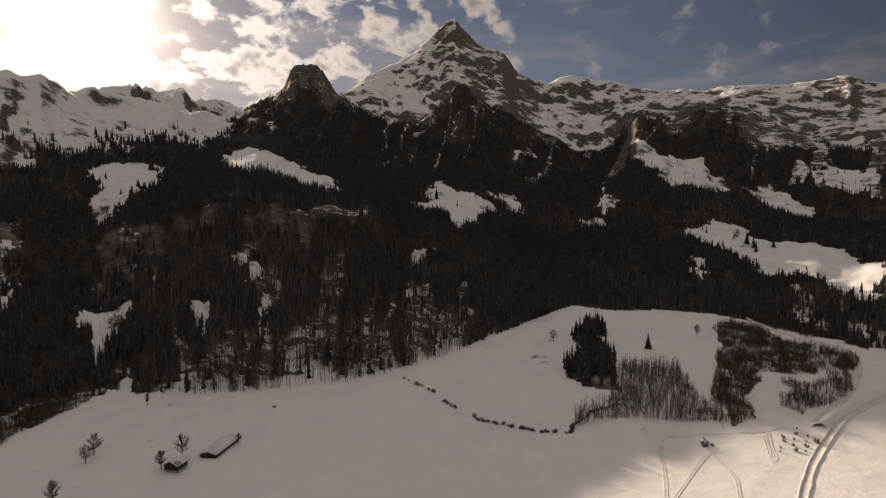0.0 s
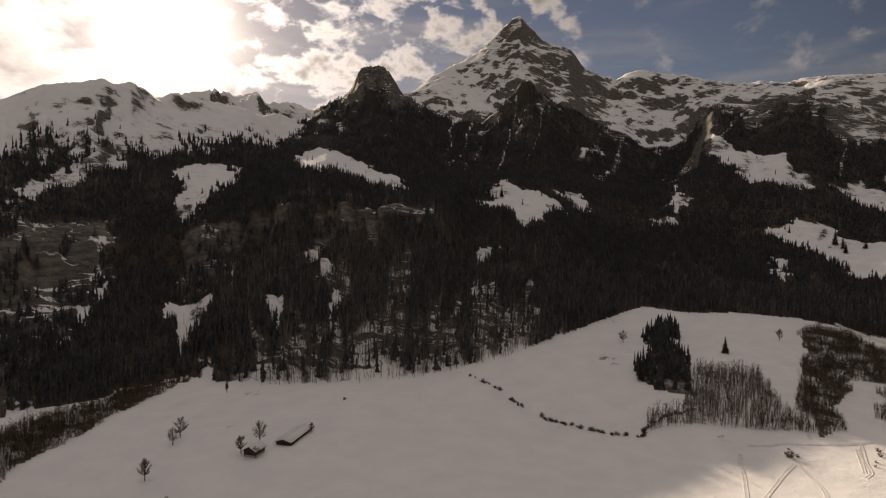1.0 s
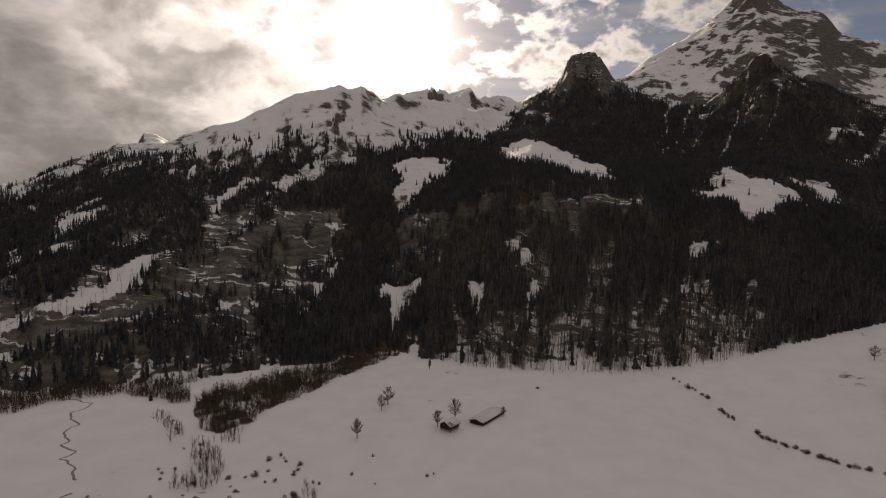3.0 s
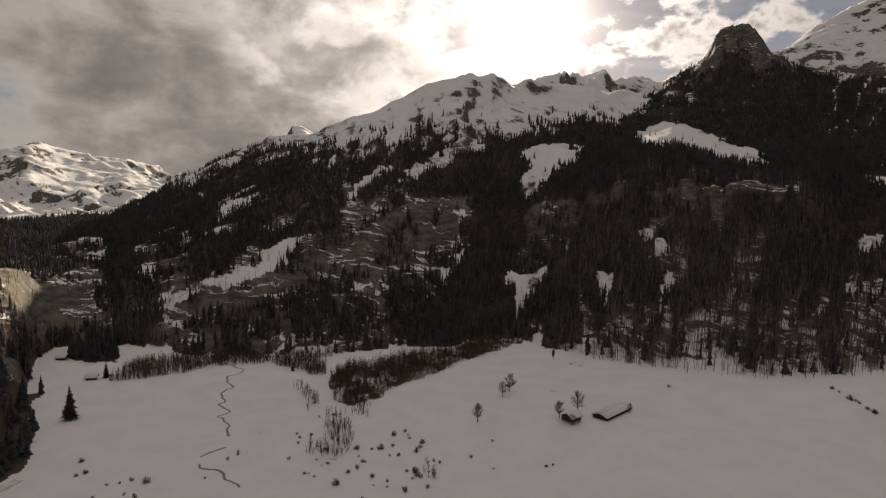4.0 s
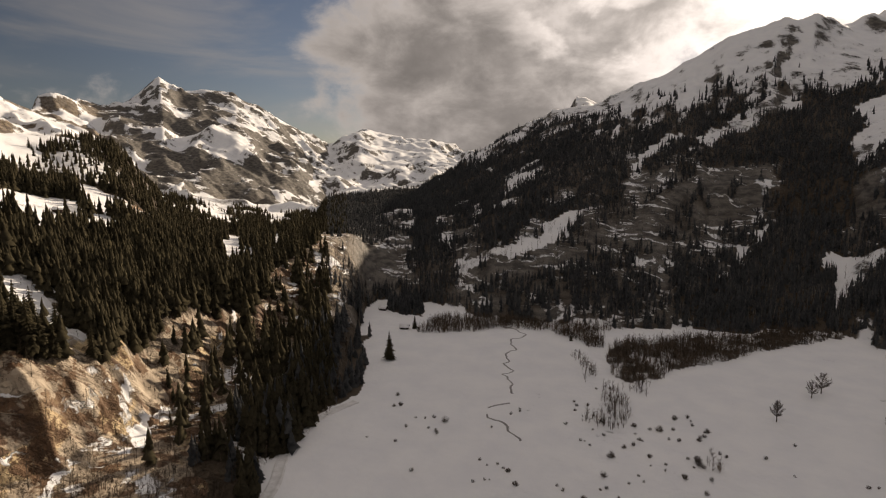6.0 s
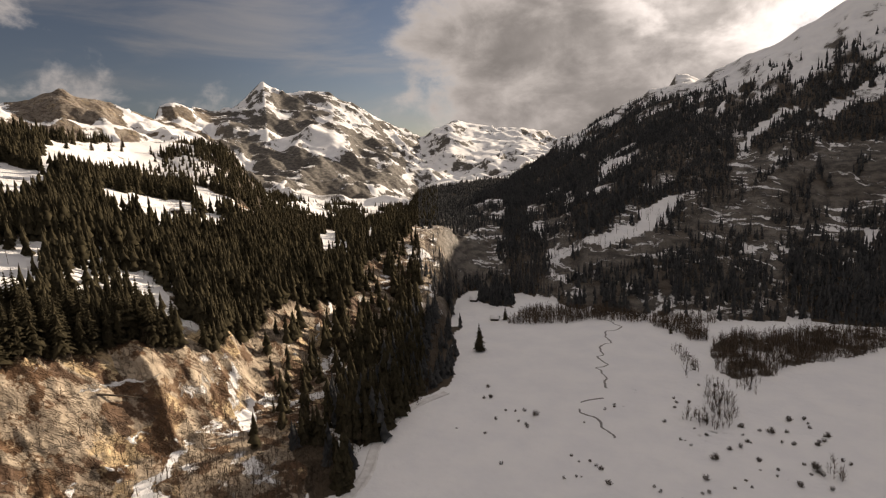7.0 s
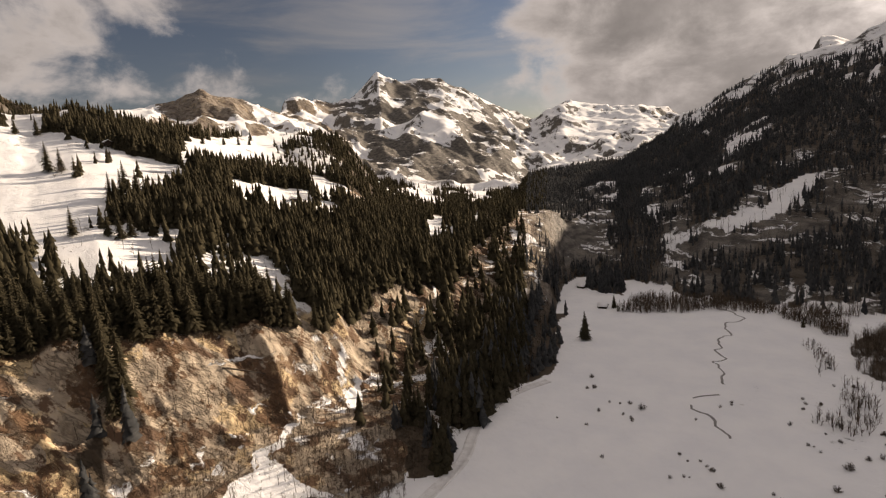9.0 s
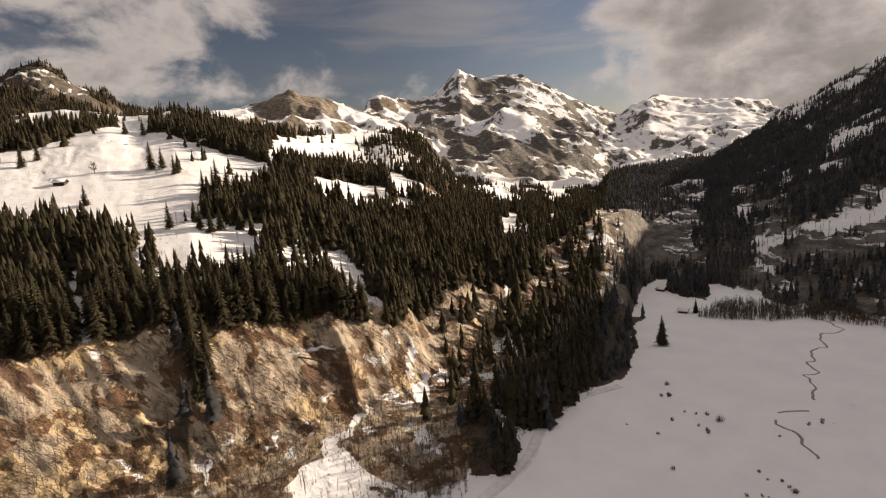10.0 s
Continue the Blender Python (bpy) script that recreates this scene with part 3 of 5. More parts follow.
STEEP = ("chute", "ledge_spot", "scree", "gully_a", "gully_b", "gully_c", "long_ledge", "west_bank", "bank_b", "ravine", "spot_a", "spot_b",
         "streak_a", "streak_b", "streak_c", "streak_d", "streak_e", "streak_f", "streak_g")


def inside(polygon, x, y):
    x, y = np.asarray(x, float), np.asarray(y, float)
    hit = np.zeros(x.shape, bool)
    px, py = [p[0] for p in polygon], [p[1] for p in polygon]
    inbox = (x > min(px)) & (x < max(px)) & (y > min(py)) & (y < max(py))
    if not inbox.any():
        return hit
    hit[inbox] = crossing(polygon, x[inbox], y[inbox])
    return hit


def crossing(polygon, x, y):
    hit = np.zeros(x.shape, bool)
    for (ax, ay), (bx, by) in zip(polygon, polygon[1:] + polygon[:1]):
        cross = (ay > y) != (by > y)
        if ay != by:
            hit ^= cross & (x < (bx - ax) * (y - ay) / (by - ay) + ax)
    return hit


def remembered(look_up):
    kept = {}

    def asked(*given):
        x, y = given[-2:]
        key = (id(given[0]) if len(given) > 2 else 0, np.size(x), float(np.sum(x)), float(np.sum(y)))
        if key not in kept:
            kept[key] = look_up(*given)
        return kept[key]
    return asked


@remembered
def wander(x, y):
    """Shifts places a little, so that the edges of woods are uneven."""
    k = np.clip(np.hypot(x, y) / 900, 0.35, 1.2)
    return (x + k * (26 * (grain(x / 31, y / 31, 41) - 0.5) + 14 * (grain(x / 11, y / 11, 42) - 0.5)),
            y + k * (26 * (grain(x / 31, y / 31, 43) - 0.5) + 14 * (grain(x / 11, y / 11, 44) - 0.5)))


@remembered
def within(regions, x, y):
    found = np.zeros(np.shape(x), bool)
    wx, wy = wander(x, y)
    for polygon in regions.values():
        found |= inside(polygon, wx, wy)
    return found


@remembered
def open_snow(x, y):
    wx, wy = wander(x, y)
    found = np.zeros(np.shape(x), bool)
    r = np.hypot(wx, wy)
    # a clearing goes on downhill, behind the tops of the trees below it
    for name, polygon in CLEARINGS.items():
        reach = 12 if name in STEEP else 24 if name == "west_meadow" else 36
        for near in range(0, reach + 1, 12):
            k = 1 + near / r
            found |= inside(polygon, wx * k, wy * k)
    return found


def zones(x, y):
    az, r = bearing(x, y), np.hypot(x, y)
    foot, band, bz, shelf, sz, crest, cz, dip, dz, sky, kz = stations(az)
    return az, r, (r - foot) / (band - foot), (r - band) / (shelf - band), (r - shelf) / (crest - shelf), (r - crest) / (dip - crest)


def spruce_cover(x, y):
    """How dense the spruces stand, 0 to 1."""
    az, r, low, mid, high, behind = zones(x, y)
    patch = 0.6 * grain(x / 120, y / 120, 21) + 0.4 * grain(x / 38, y / 38, 22)
    gully = grain(np.radians(az) * 60 + 1.6 * grain(x / 60, y / 60, 23), r / 170, 24)
    lower = np.interp(az, [-80, -52, -45, -40, -14, -9, 6, 10, 28, 33, 40, 50, 58, 95], [0.6, 0.9, 0.85, 0.42, 0.42, 0.8, 0.7, 0.5, 0.5, 0.7, 0.3, 0.11, 0.0, 0.0])
    lower = np.where(az < -9, np.maximum(lower, 0.9 * ramp(low + 0.7 * (gully - 0.5) + 0.4 * (patch - 0.5), 0.45, 0.62) * (1 - 0.8 * ramp(low, 0.72, 0.78) * (1 - ramp(low, 0.9, 0.97)) * ramp(gully, 0.35, 0.5))), lower)
    lower = np.where((az < -9) & (az > -46), lower * (0.5 + 0.8 * ramp(low + 0.5 * (patch - 0.5), 0.12, 0.35)), lower)
    lower = np.where((az > -5) & (az < 30) & (low > 0.5), np.minimum(lower, 0.3), lower)
    lower = np.where(lower > 0.74, lower, lower * (0.35 + 1.5 * ramp(gully + 0.5 * patch, 0.55, 0.95)))
    upper = np.interp(az, [-80, -50, -44, -15, 3, 10, 25, 33, 45, 50, 95], [0.85, 1.0, 1.0, 1.0, 0.8, 0.7, 0.8, 0.9, 0.9, 1.0, 1.0])
    upper = np.where(upper > 0.85, upper, upper * ramp(patch + 0.3 * gully, 0.36, 0.58))
    upper = np.where((az > 46) & (mid < 0.3), 1.0, upper)
    upper = np.where((az > 40) & (mid >= 0.3), upper * np.maximum(0.3 + 0.7 * ramp(patch, 0.36, 0.5), ramp(az, 62, 68) * ramp(high, 0.2, 0.4)), upper)
    lower = np.where((az > 46) & (low > 0.92 + 0.09 * ramp(az, 62, 68) + 0.12 * (patch - 0.5)), 1.0, lower)
    top = np.interp(az, [-80, -58, -54, -46, -32, -29, -23, -20, -17, -2, 6, 14, 22, 30, 95], [0.75, 0.75, 1.0, 1.05, 1.05, 0.86, 0.78, 0.98, 0.5, 0.42, 0.55, 0.8, 0.98, 1.1, 1.1])
    crest = upper * (1 - ramp(high + 0.5 * (patch - 0.5) + 0.4 * (gully - 0.5), top - 0.14, top + 0.06))
    crest = np.where((az < 26) & (high > 0.25), crest * np.maximum(ramp(gully + 0.45 * patch + 0.35 * (top - high), 0.36, 0.6), 0.8 * ramp(-az, 30, 34)), crest)
    couloir = grain(np.radians(az) * 38 + r / 420 + 0.8 * grain(x / 200, y / 200, 25), r / 1500, 26)
    crest = np.where((az < -32) & (high > 0.2), crest * ramp(np.abs(2 * couloir - 1), 0.05, 0.15), crest)
    rear = 0.75 * ramp(patch, 0.44, 0.58) * ramp(az, 38, 44) * (1 - ramp(behind, 0.5, 1.5)) + 0.5 * ramp(patch, 0.45, 0.6) * (1 - ramp(az, -62, -56)) * (1 - ramp(behind, 0.1, 0.6))
    rear = np.maximum(rear, 0.8 * ramp(-az, 40, 43) * ramp(patch, 0.4, 0.52) * (1 - ramp(behind, 0.15, 0.6)))
    rear = np.maximum(rear, 0.85 * ramp(az, 81, 84) * ramp(patch + 0.3 * (gully - 0.5), 0.4, 0.5) * (1 - ramp(behind, 3.0, 4.0)))
    cover = np.where(low < 0, 0, np.where(mid < 0, lower, np.where(high < 0, upper, np.where(behind < 0, crest, rear))))
    bare = within(FACES, x, y)
    cover = np.where(bare, 0.55 * ramp(patch + 0.5 * grain(x / 16, y / 16, 27), 0.66, 0.93), cover)
    cover = np.where(within(DENSE, x, y), 0.95, cover)
    cover = np.where(open_snow(x, y), 0.012 * (patch > 0.5), cover)
    for name, polygon in GROVES.items():
        cover = np.where(inside(polygon, *wander(x, y)), 0.45 if name == "gully_spruces" else 0.7 if name == "grove_spruce" else 0.9, cover)
    return cover


def bare_cover(x, y):
    """How dense the leafless trees stand."""
    az, r, low, mid, high, behind = zones(x, y)
    patch = 0.6 * grain(x / 90, y / 90, 31) + 0.4 * grain(x / 30, y / 30, 32)
    amount = np.interp(az, [-80, -60, -50, -45, -40, -14, -10, 6, 10, 28, 34, 44, 60, 95], [0.5, 0.4, 0.3, 0.4, 1.0, 1.0, 0.4, 0.25, 0.35, 0.3, 0.2, 0.8, 1.0, 0.8])
    slope = (1 - ramp(low, 0.75, 1.1)) * ramp(low, -0.03, 0.02) * amount * (0.4 + 0.6 * ramp(patch, 0.3, 0.55))
    slope = np.where(az > 44, slope * (1 - ramp(low, 0.72, 0.85) * 0.6), slope)
    slope = np.where(within(FACES, x, y), 0.3 * slope, slope)
    slope = np.where(open_snow(x, y), np.where(r < 260, 0.2, 0.03), slope)
    for key, polygon in BRUSH.items():
        slope = np.where(inside(polygon, *wander(x, y)), (0.4 if key.startswith("strip") else 1.0) * (0.6 + 0.4 * ramp(grain(x / 9, y / 9, 33), 0.35, 0.55)), slope)
    return slope


def far_wood(x, y):
    az, r, low, mid, high, behind = zones(x, y)
    return ramp(az, 81, 85) * ramp(behind, 0.0, 0.4) * (0.5 + 0.5 * ramp(grain(x / 110, y / 110, 71) + 0.5 * grain(x / 40, y / 40, 72), 0.35, 0.6))


def forest(x, y):
    scrub = np.zeros(np.shape(x))
    for name, polygon in BRUSH.items():
        scrub = np.where(inside(polygon, *wander(x, y)), 0.7 if name in ("dark_brush", "brush_upper", "brush_lane") else 0.45, scrub)
    return np.clip(spruce_cover(x, y) + np.where(scrub > 0, scrub, 0.22) * bare_cover(x, y) + 0.5 * far_wood(x, y), 0, 1)


def warmth(x, y):
    az, r = bearing(x, y), np.hypot(x, y)
    foot, band, bz, shelf, sz, crest, cz, dip, dz, sky, kz = stations(az)
    west = ramp(az, 36, 42) * (1 - ramp(r, 740, 860)) * ramp(r, foot - 10, foot + 20)
    knoll = ramp(az, 57, 60) * (1 - ramp(az, 78, 80)) * ramp(r, 900, 950)
    return np.maximum(west, 0.35 * knoll)


def rockiness(x, y):
    """How much bare rock shows: on the lower slopes and the steep heads, little on meadows and snowfields."""
    az, r, low, mid, high, behind = zones(x, y)
    patch = 0.5 * grain(x / 80, y / 80, 51) + 0.5 * grain(x / 27, y / 27, 52)
    slope = np.interp(az, [-80, -55, -48, -10, 0, 10, 30, 40, 46, 95], [0.2, 0.3, 0.5, 0.6, 0.8, 1.0, 0.95, 1.2, 1.35, 1.35])
    reach = np.interp(az, [-20, 0, 8, 28, 36], [0.5, 0.8, 1.2, 1.2, 0.5])
    lower = slope * ramp(low, 0.0, 0.1) * (1 - ramp(mid, reach - 0.4, reach)) * (0.55 + 0.6 * patch)
    head = 1.1 * ramp(-az, 20.5, 23) * (1 - ramp(-az, 29.5, 32)) * ramp(high, 0.35, 0.6) * (1 - ramp(behind, 0.2, 0.6))
    ridge = 0.3 * ramp(high, 0.1, 0.4) * ramp(-az, 30, 34) * (1 - ramp(behind, 0.2, 0.8))
    peak = (0.35 * patch - 0.12 + 0.3 * ramp(-az, 54, 60)) * ramp(-az, 29, 33) * ramp(behind, 0.5, 1.0)
    horn = (1.0 * ramp(grain(x / 230, y / 230, 53) + 0.5 * (patch - 0.5), 0.34, 0.6) + 0.05) * ramp(az, 40, 44) * (1 - ramp(az, 66, 80)) * ramp(behind, 0.0, 0.6)
    wall = 0.4 * ramp(az, 24, 28) * (1 - ramp(az, 40, 44)) * ramp(behind, 0.2, 1.0)
    butte = 1.5 * ramp(az, 65.8, 67) * (1 - ramp(az, 73.5, 75)) * ramp(r, 1800, 2000)
    dark = 0.4 * ramp(az, 82, 85) * ramp(behind, 0.0, 0.5)
    out = np.maximum.reduce([lower, head, ridge, peak, horn, wall, butte, dark])
    above = ramp(behind, -2.0, -0.4)
    snowy = 0.28 * ramp(-az, -14, -8) * (1 - ramp(-az, 17, 20)) + 0.2 * ramp(-az, 28, 31) * (1 - ramp(-az, 36, 41)) + 0.1 * ramp(az, 26, 29) * (1 - ramp(az, 38, 41))
    out = out + above * (0.3 * ramp(-az, 40, 43) * (1 - ramp(-az, 48, 50)) * ramp(behind, 0.6, 1.4) - snowy * (0.6 + 0.8 * patch))
    out = np.where(within(FACES, x, y), np.maximum(out, 0.85 + 0.4 * patch), out)
    steep = (az > 40) & (r < 340)
    return np.where(open_snow(x, y), np.where(steep, 0.5 * patch - 0.35, 0.0), out)


def alpine(x, y):
    """Above the woods, where thick beds of rock show between snowfields."""
    az, r, low, mid, high, behind = zones(x, y)
    return ramp(behind, -0.1, 0.5) * np.maximum(ramp(r, 1100, 1500), ramp(az, 81, 84))

# ---- large structure: one sheet of ground, the far mountains cut from its rim ----
def sheet(name, verts, quads, mat, values=None):
    mesh = bpy.data.meshes.new(name)
    mesh.vertices.add(len(verts))
    mesh.vertices.foreach_set("co", np.asarray(verts, np.float32).ravel())
    k = quads.shape[1]
    mesh.loops.add(quads.size)
    mesh.loops.foreach_set("vertex_index", quads.astype(np.int32).ravel())
    mesh.polygons.add(len(quads))
    mesh.polygons.foreach_set("loop_start", np.arange(0, quads.size, k, dtype=np.int32))
    mesh.polygons.foreach_set("loop_total", np.full(len(quads), k, np.int32))
    for key, data in (values or {}).items():
        mesh.attributes.new(key, "FLOAT", "POINT").data.foreach_set("value", np.asarray(data, np.float32))
    mesh.update(calc_edges=True)
    mesh.materials.append(mat)
    return mesh


def part_of(verts, quads, keep, extra):
    chosen = quads[keep]
    used, back = np.unique(chosen, return_inverse=True)
    return verts[used], back.reshape(chosen.shape), {k: v[used] for k, v in extra.items()}


def build_ground():
    fine = np.arange(-82.0, 99.0, 0.19)
    coarse = np.arange(101.0, 277.0, 3.0)
    az = np.concatenate([fine, coarse])
    r = np.concatenate([[0.02, 5, 20, 40, 60, 80, 100, 115, 130], 140 * np.exp(np.arange(0, 0.34, 0.0078)), 197 * np.exp(np.arange(0, 0.56, 0.004)), 345 * np.exp(np.arange(0, 1.2, 0.0088)), 1146 * np.exp(np.arange(0, 1.41, 0.0056))])
    a, d = np.meshgrid(az, r, indexing="ij")
    x, y = -np.sin(np.radians(a)) * d, np.cos(np.radians(a)) * d
    z = height(x, y)
    rows, cols = x.shape
    verts = np.stack([x, y, z], -1).reshape(-1, 3)
    i, j = np.meshgrid(np.arange(rows), np.arange(cols - 1), indexing="ij")
    i2 = (i + 1) % rows
    quads = np.stack([i * cols + j, i * cols + j + 1, i2 * cols + j + 1, i2 * cols + j], -1).reshape(-1, 4)
    extra = {"forest": forest(verts[:, 0], verts[:, 1]), "warm": warmth(verts[:, 0], verts[:, 1]), "rocky": rockiness(verts[:, 0], verts[:, 1]), "alpine": alpine(verts[:, 0], verts[:, 1])}
    middle = verts[quads[:, 0]]
    b = bearing(middle[:, 0], middle[:, 1])
    far = np.hypot(middle[:, 0], middle[:, 1]) > stations(b)[7]
    names = [("western_mountain", 83, 98, "dark wooded mountain with snow gullies above the meadow"),
             ("rocky_butte", 66.5, 83, "flat-topped bare rock butte behind the wooded ridge"),
             ("horned_mountain", 41, 66.5, "snowy grey rock mountain with a horned summit"),
             ("headwall", 25, 41, "snow-covered rock headwall that closes the valley"),
             ("snow_ridge", -27, 25, "long snow-covered ridge under the sun"),
             ("pyramid_peak", -55.5, -27, "steep snow-streaked rock pyramid peak"),
             ("rocky_range", -80, -55.5, "jagged snow-dusted rock range")]
    taken = np.zeros(len(quads), bool)
    for name, low, high, label in names:
        keep = far & (b >= low) & (b < high)
        taken |= keep
        v, q, e = part_of(verts, quads, keep, extra)
        tagged(new(name, sheet(name, v, q, GROUND, e)), label, "mountain", kind="structure")
    v, q, e = part_of(verts, quads, ~taken, extra)
    ground = new("ground", sheet("ground", v, q, GROUND, e))
    tagged(ground, "snow-covered valley floor and wooded rocky slopes", "ground", kind="structure")


build_ground()



# ---- woods ----
def scatter(count, low, high, nearest, farthest, seed):
    rng = np.random.default_rng(seed)
    az = rng.uniform(low, high, count)
    r = np.sqrt(rng.uniform(nearest ** 2, farthest ** 2, count))
    return -np.sin(np.radians(az)) * r, np.cos(np.radians(az)) * r, rng


def conifers(x, y, z, tall, wide, rng, tiers, sides):
    """Many spruces as tiers of ragged skirts round a thin stem."""
    verts, faces = [], []
    count = len(x)
    turn = rng.uniform(0, 6.28, count)
    ang = np.linspace(0, 2 * math.pi, sides, endpoint=False)
    lean = rng.normal(0, 0.025, (count, 2)) * tall[:, None]
    at = 0
    for k in range(tiers):
        top = 1.0 if k == 0 else 1 - 0.8 * (k - 0.15) / tiers
        bottom = max(0.05, 1 - (k + 1.3) / (tiers + 0.4))
        reach = ((k + 1) / tiers) ** 0.85
        wave = rng.uniform(0.35, 1.3, (count, sides))
        px = x[:, None] + lean[:, :1] * bottom + np.cos(ang + turn[:, None] + k) * (wide * reach)[:, None] * wave
        py = y[:, None] + lean[:, 1:] * bottom + np.sin(ang + turn[:, None] + k) * (wide * reach)[:, None] * wave
        pz = z[:, None] + (tall * bottom)[:, None] + rng.uniform(-0.07, 0.05, (count, sides)) * tall[:, None]
        tip = np.stack([x + lean[:, 0] * top, y + lean[:, 1] * top, z + tall * top], -1)[:, None, :]
        verts.append(np.concatenate([tip, np.stack([px, py, pz], -1)], 1).reshape(-1, 3))
        base = at + np.arange(count)[:, None] * (sides + 1)
        s = np.arange(sides)
        faces.append(np.stack([np.broadcast_to(base, (count, sides)), base + 1 + s, base + 1 + (s + 1) % sides], -1).reshape(-1, 3))
        at += count * (sides + 1)
    return np.concatenate(verts), np.concatenate(faces)


def bare_trees(x, y, z, tall, rng, branches, girth=0.016, spread=0.2, first=0.25):
    """Many leafless trees: a tapered three-sided stem with rising twigs."""
    count = len(x)
    root = np.stack([x, y, z], -1)
    lean = rng.normal(0, 0.06, (count, 2))
    top = root + np.stack([lean[:, 0] * tall, lean[:, 1] * tall, tall], -1)
    ang = np.array([0, 2.1, 4.2])
    ring = root[:, None, :] + np.stack([np.cos(ang), np.sin(ang), 0 * ang], -1)[None] * (tall * girth)[:, None, None]
    verts, faces = [np.concatenate([ring, top[:, None]], 1).reshape(-1, 3)], []
    base = np.arange(count)[:, None] * 4
    faces.append((base[:, :, None] + np.array([[0, 1, 3], [1, 2, 3], [2, 0, 3]])[None]).reshape(-1, 3))
    at = count * 4
    for k in range(branches):
        s = rng.uniform(first, 0.85, count)
        turn = rng.uniform(0, 6.28, count)
        long = tall * spread * rng.uniform(0.6, 1.3, count) * (1.15 - s * 0.7)
        start = root + (top - root) * s[:, None]
        end = start + np.stack([np.cos(turn) * long, np.sin(turn) * long, long * rng.uniform(0.5, 1.6, count)], -1)
        side = np.stack([-np.sin(turn), np.cos(turn), 0 * turn], -1) * (tall * girth * 0.55)[:, None]
        verts.append(np.stack([start - side, start + side + [0, 0, 0.1], end], 1).reshape(-1, 3))
        faces.append((at + np.arange(count)[:, None] * 3 + np.arange(3)[None]).reshape(-1, 3))
        at += count * 3
    return np.concatenate(verts), np.concatenate(faces)


def wood(name, label, count, low, high, nearest, farthest, seed, tall, tiers, sides, skip=None, mat=None):
    x, y, rng = scatter(count, low, high, nearest, farthest, seed)
    keep = rng.uniform(0, 1, count) < spruce_cover(x, y)
    if skip:
        keep &= ~skip(x, y)
    x, y = x[keep], y[keep]
    z = height(x, y) - 1.0
    h = tall * rng.uniform(0.5, 1.15, len(x)) * (0.75 + 0.5 * grain(x / 50, y / 50, 77)) * (1 - 0.3 * ramp(np.hypot(x, y), 380, 900))
    v, f = conifers(x, y, z, h, h * rng.uniform(0.15, 0.23, len(x)) * (1 + 0.15 * ramp(bearing(x, y), 38, 42)), rng, tiers, sides)
    tagged(new(name, sheet(name, v, f, mat or SHADE_TONED_NEEDLES)), label, "forest", kind="stuff")


def thicket(name, label, count, low, high, nearest, farthest, seed, tall, branches, only=None, mat=None, spread=0.2, first=0.25, girth=0.016):
    x, y, rng = scatter(count, low, high, nearest, farthest, seed)
    keep = rng.uniform(0, 1, count) < bare_cover(x, y)
    if only:
        keep &= only(x, y)
    x, y = x[keep], y[keep]
    v, f = bare_trees(x, y, height(x, y) - 0.4, tall * rng.uniform(0.45, 1.2, len(x)), rng, branches, girth, spread, first)
    tagged(new(name, sheet(name, v, f, mat or TWIGS)), label, "woodland", kind="stuff")


def brushland(x, y):
    return within(BRUSH, x, y)


def near_bank(x, y):
    """The western cliff and the bank above it, whose spruces stand as single things."""
    az, r = bearing(x, y), np.hypot(x, y)
    return (az > 50) & (r < 265) | (az > 61) & (az < 96) & (r < 312)


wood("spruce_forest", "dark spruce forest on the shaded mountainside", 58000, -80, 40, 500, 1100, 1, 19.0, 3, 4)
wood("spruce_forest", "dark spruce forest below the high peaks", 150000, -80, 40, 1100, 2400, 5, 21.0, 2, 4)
wood("spruce_forest", "sunlit spruce forest on the western slope", 19000, 40, 98, 200, 700, 2, 22.0, 5, 6, near_bank, SUN_TONED_NEEDLES)
wood("spruce_forest", "dark spruce forest along the western ridge", 34000, 38, 98, 700, 1700, 6, 21.0, 3, 5, None, SUN_TONED_NEEDLES)
wood("spruce_grove", "dense dark spruces at the edge of the snowfield", 8000, -60, 90, 190, 720, 7, 22.0, 9, 8,
     lambda x, y: ~within(GROVES, x, y))
thicket("bare_forest", "leafless grey-brown trees on the snowy lower slope", 62000, -80, 40, 480, 860, 3, 17.0, 6, lambda x, y: ~brushland(x, y))
thicket("bare_forest", "leafless brown trees and scrub below the cliff", 9000, 38, 98, 150, 420, 4, 9.0, 16, lambda x, y: ~brushland(x, y), BRUSHWOOD)
thicket("brown_scrub", "low brown leafless scrub on the rocky bank", 9000, 40, 98, 150, 330, 34, 2.4, 16, lambda x, y: ~brushland(x, y), BRUSHWOOD, 0.55, 0.02)
thicket("brushwood", "leafless brown brushwood on the valley floor", 42000, -80, -62, 270, 740, 8, 6.0, 11, brushland, BRUSHWOOD, 0.32, 0.1, 0.02)
thicket("brushwood", "leafless grey-brown trees beside the spruce grove", 22000, -62, -40, 270, 740, 18, 11.0, 13, brushland, None, 0.26, 0.2, 0.018)
thicket("brushwood", "dense dark leafless brushwood below the forest", 50000, -14, 40, 270, 600, 28, 7.6, 13, brushland, BRUSHWOOD, 0.32, 0.06, 0.024)

# ---- things ----
def part(name, bm, mat, parent, label="", smooth=False):
    mesh = bpy.data.meshes.new(name)
    bm.normal_update()
    bm.to_mesh(mesh)
    bm.free()
    mesh.materials.append(mat)
    if smooth:
        mesh.polygons.foreach_set("use_smooth", [True] * len(mesh.polygons))
    ob = new(name, mesh)
    ob.parent = parent
    if label:
        ob["label"] = label
    return ob


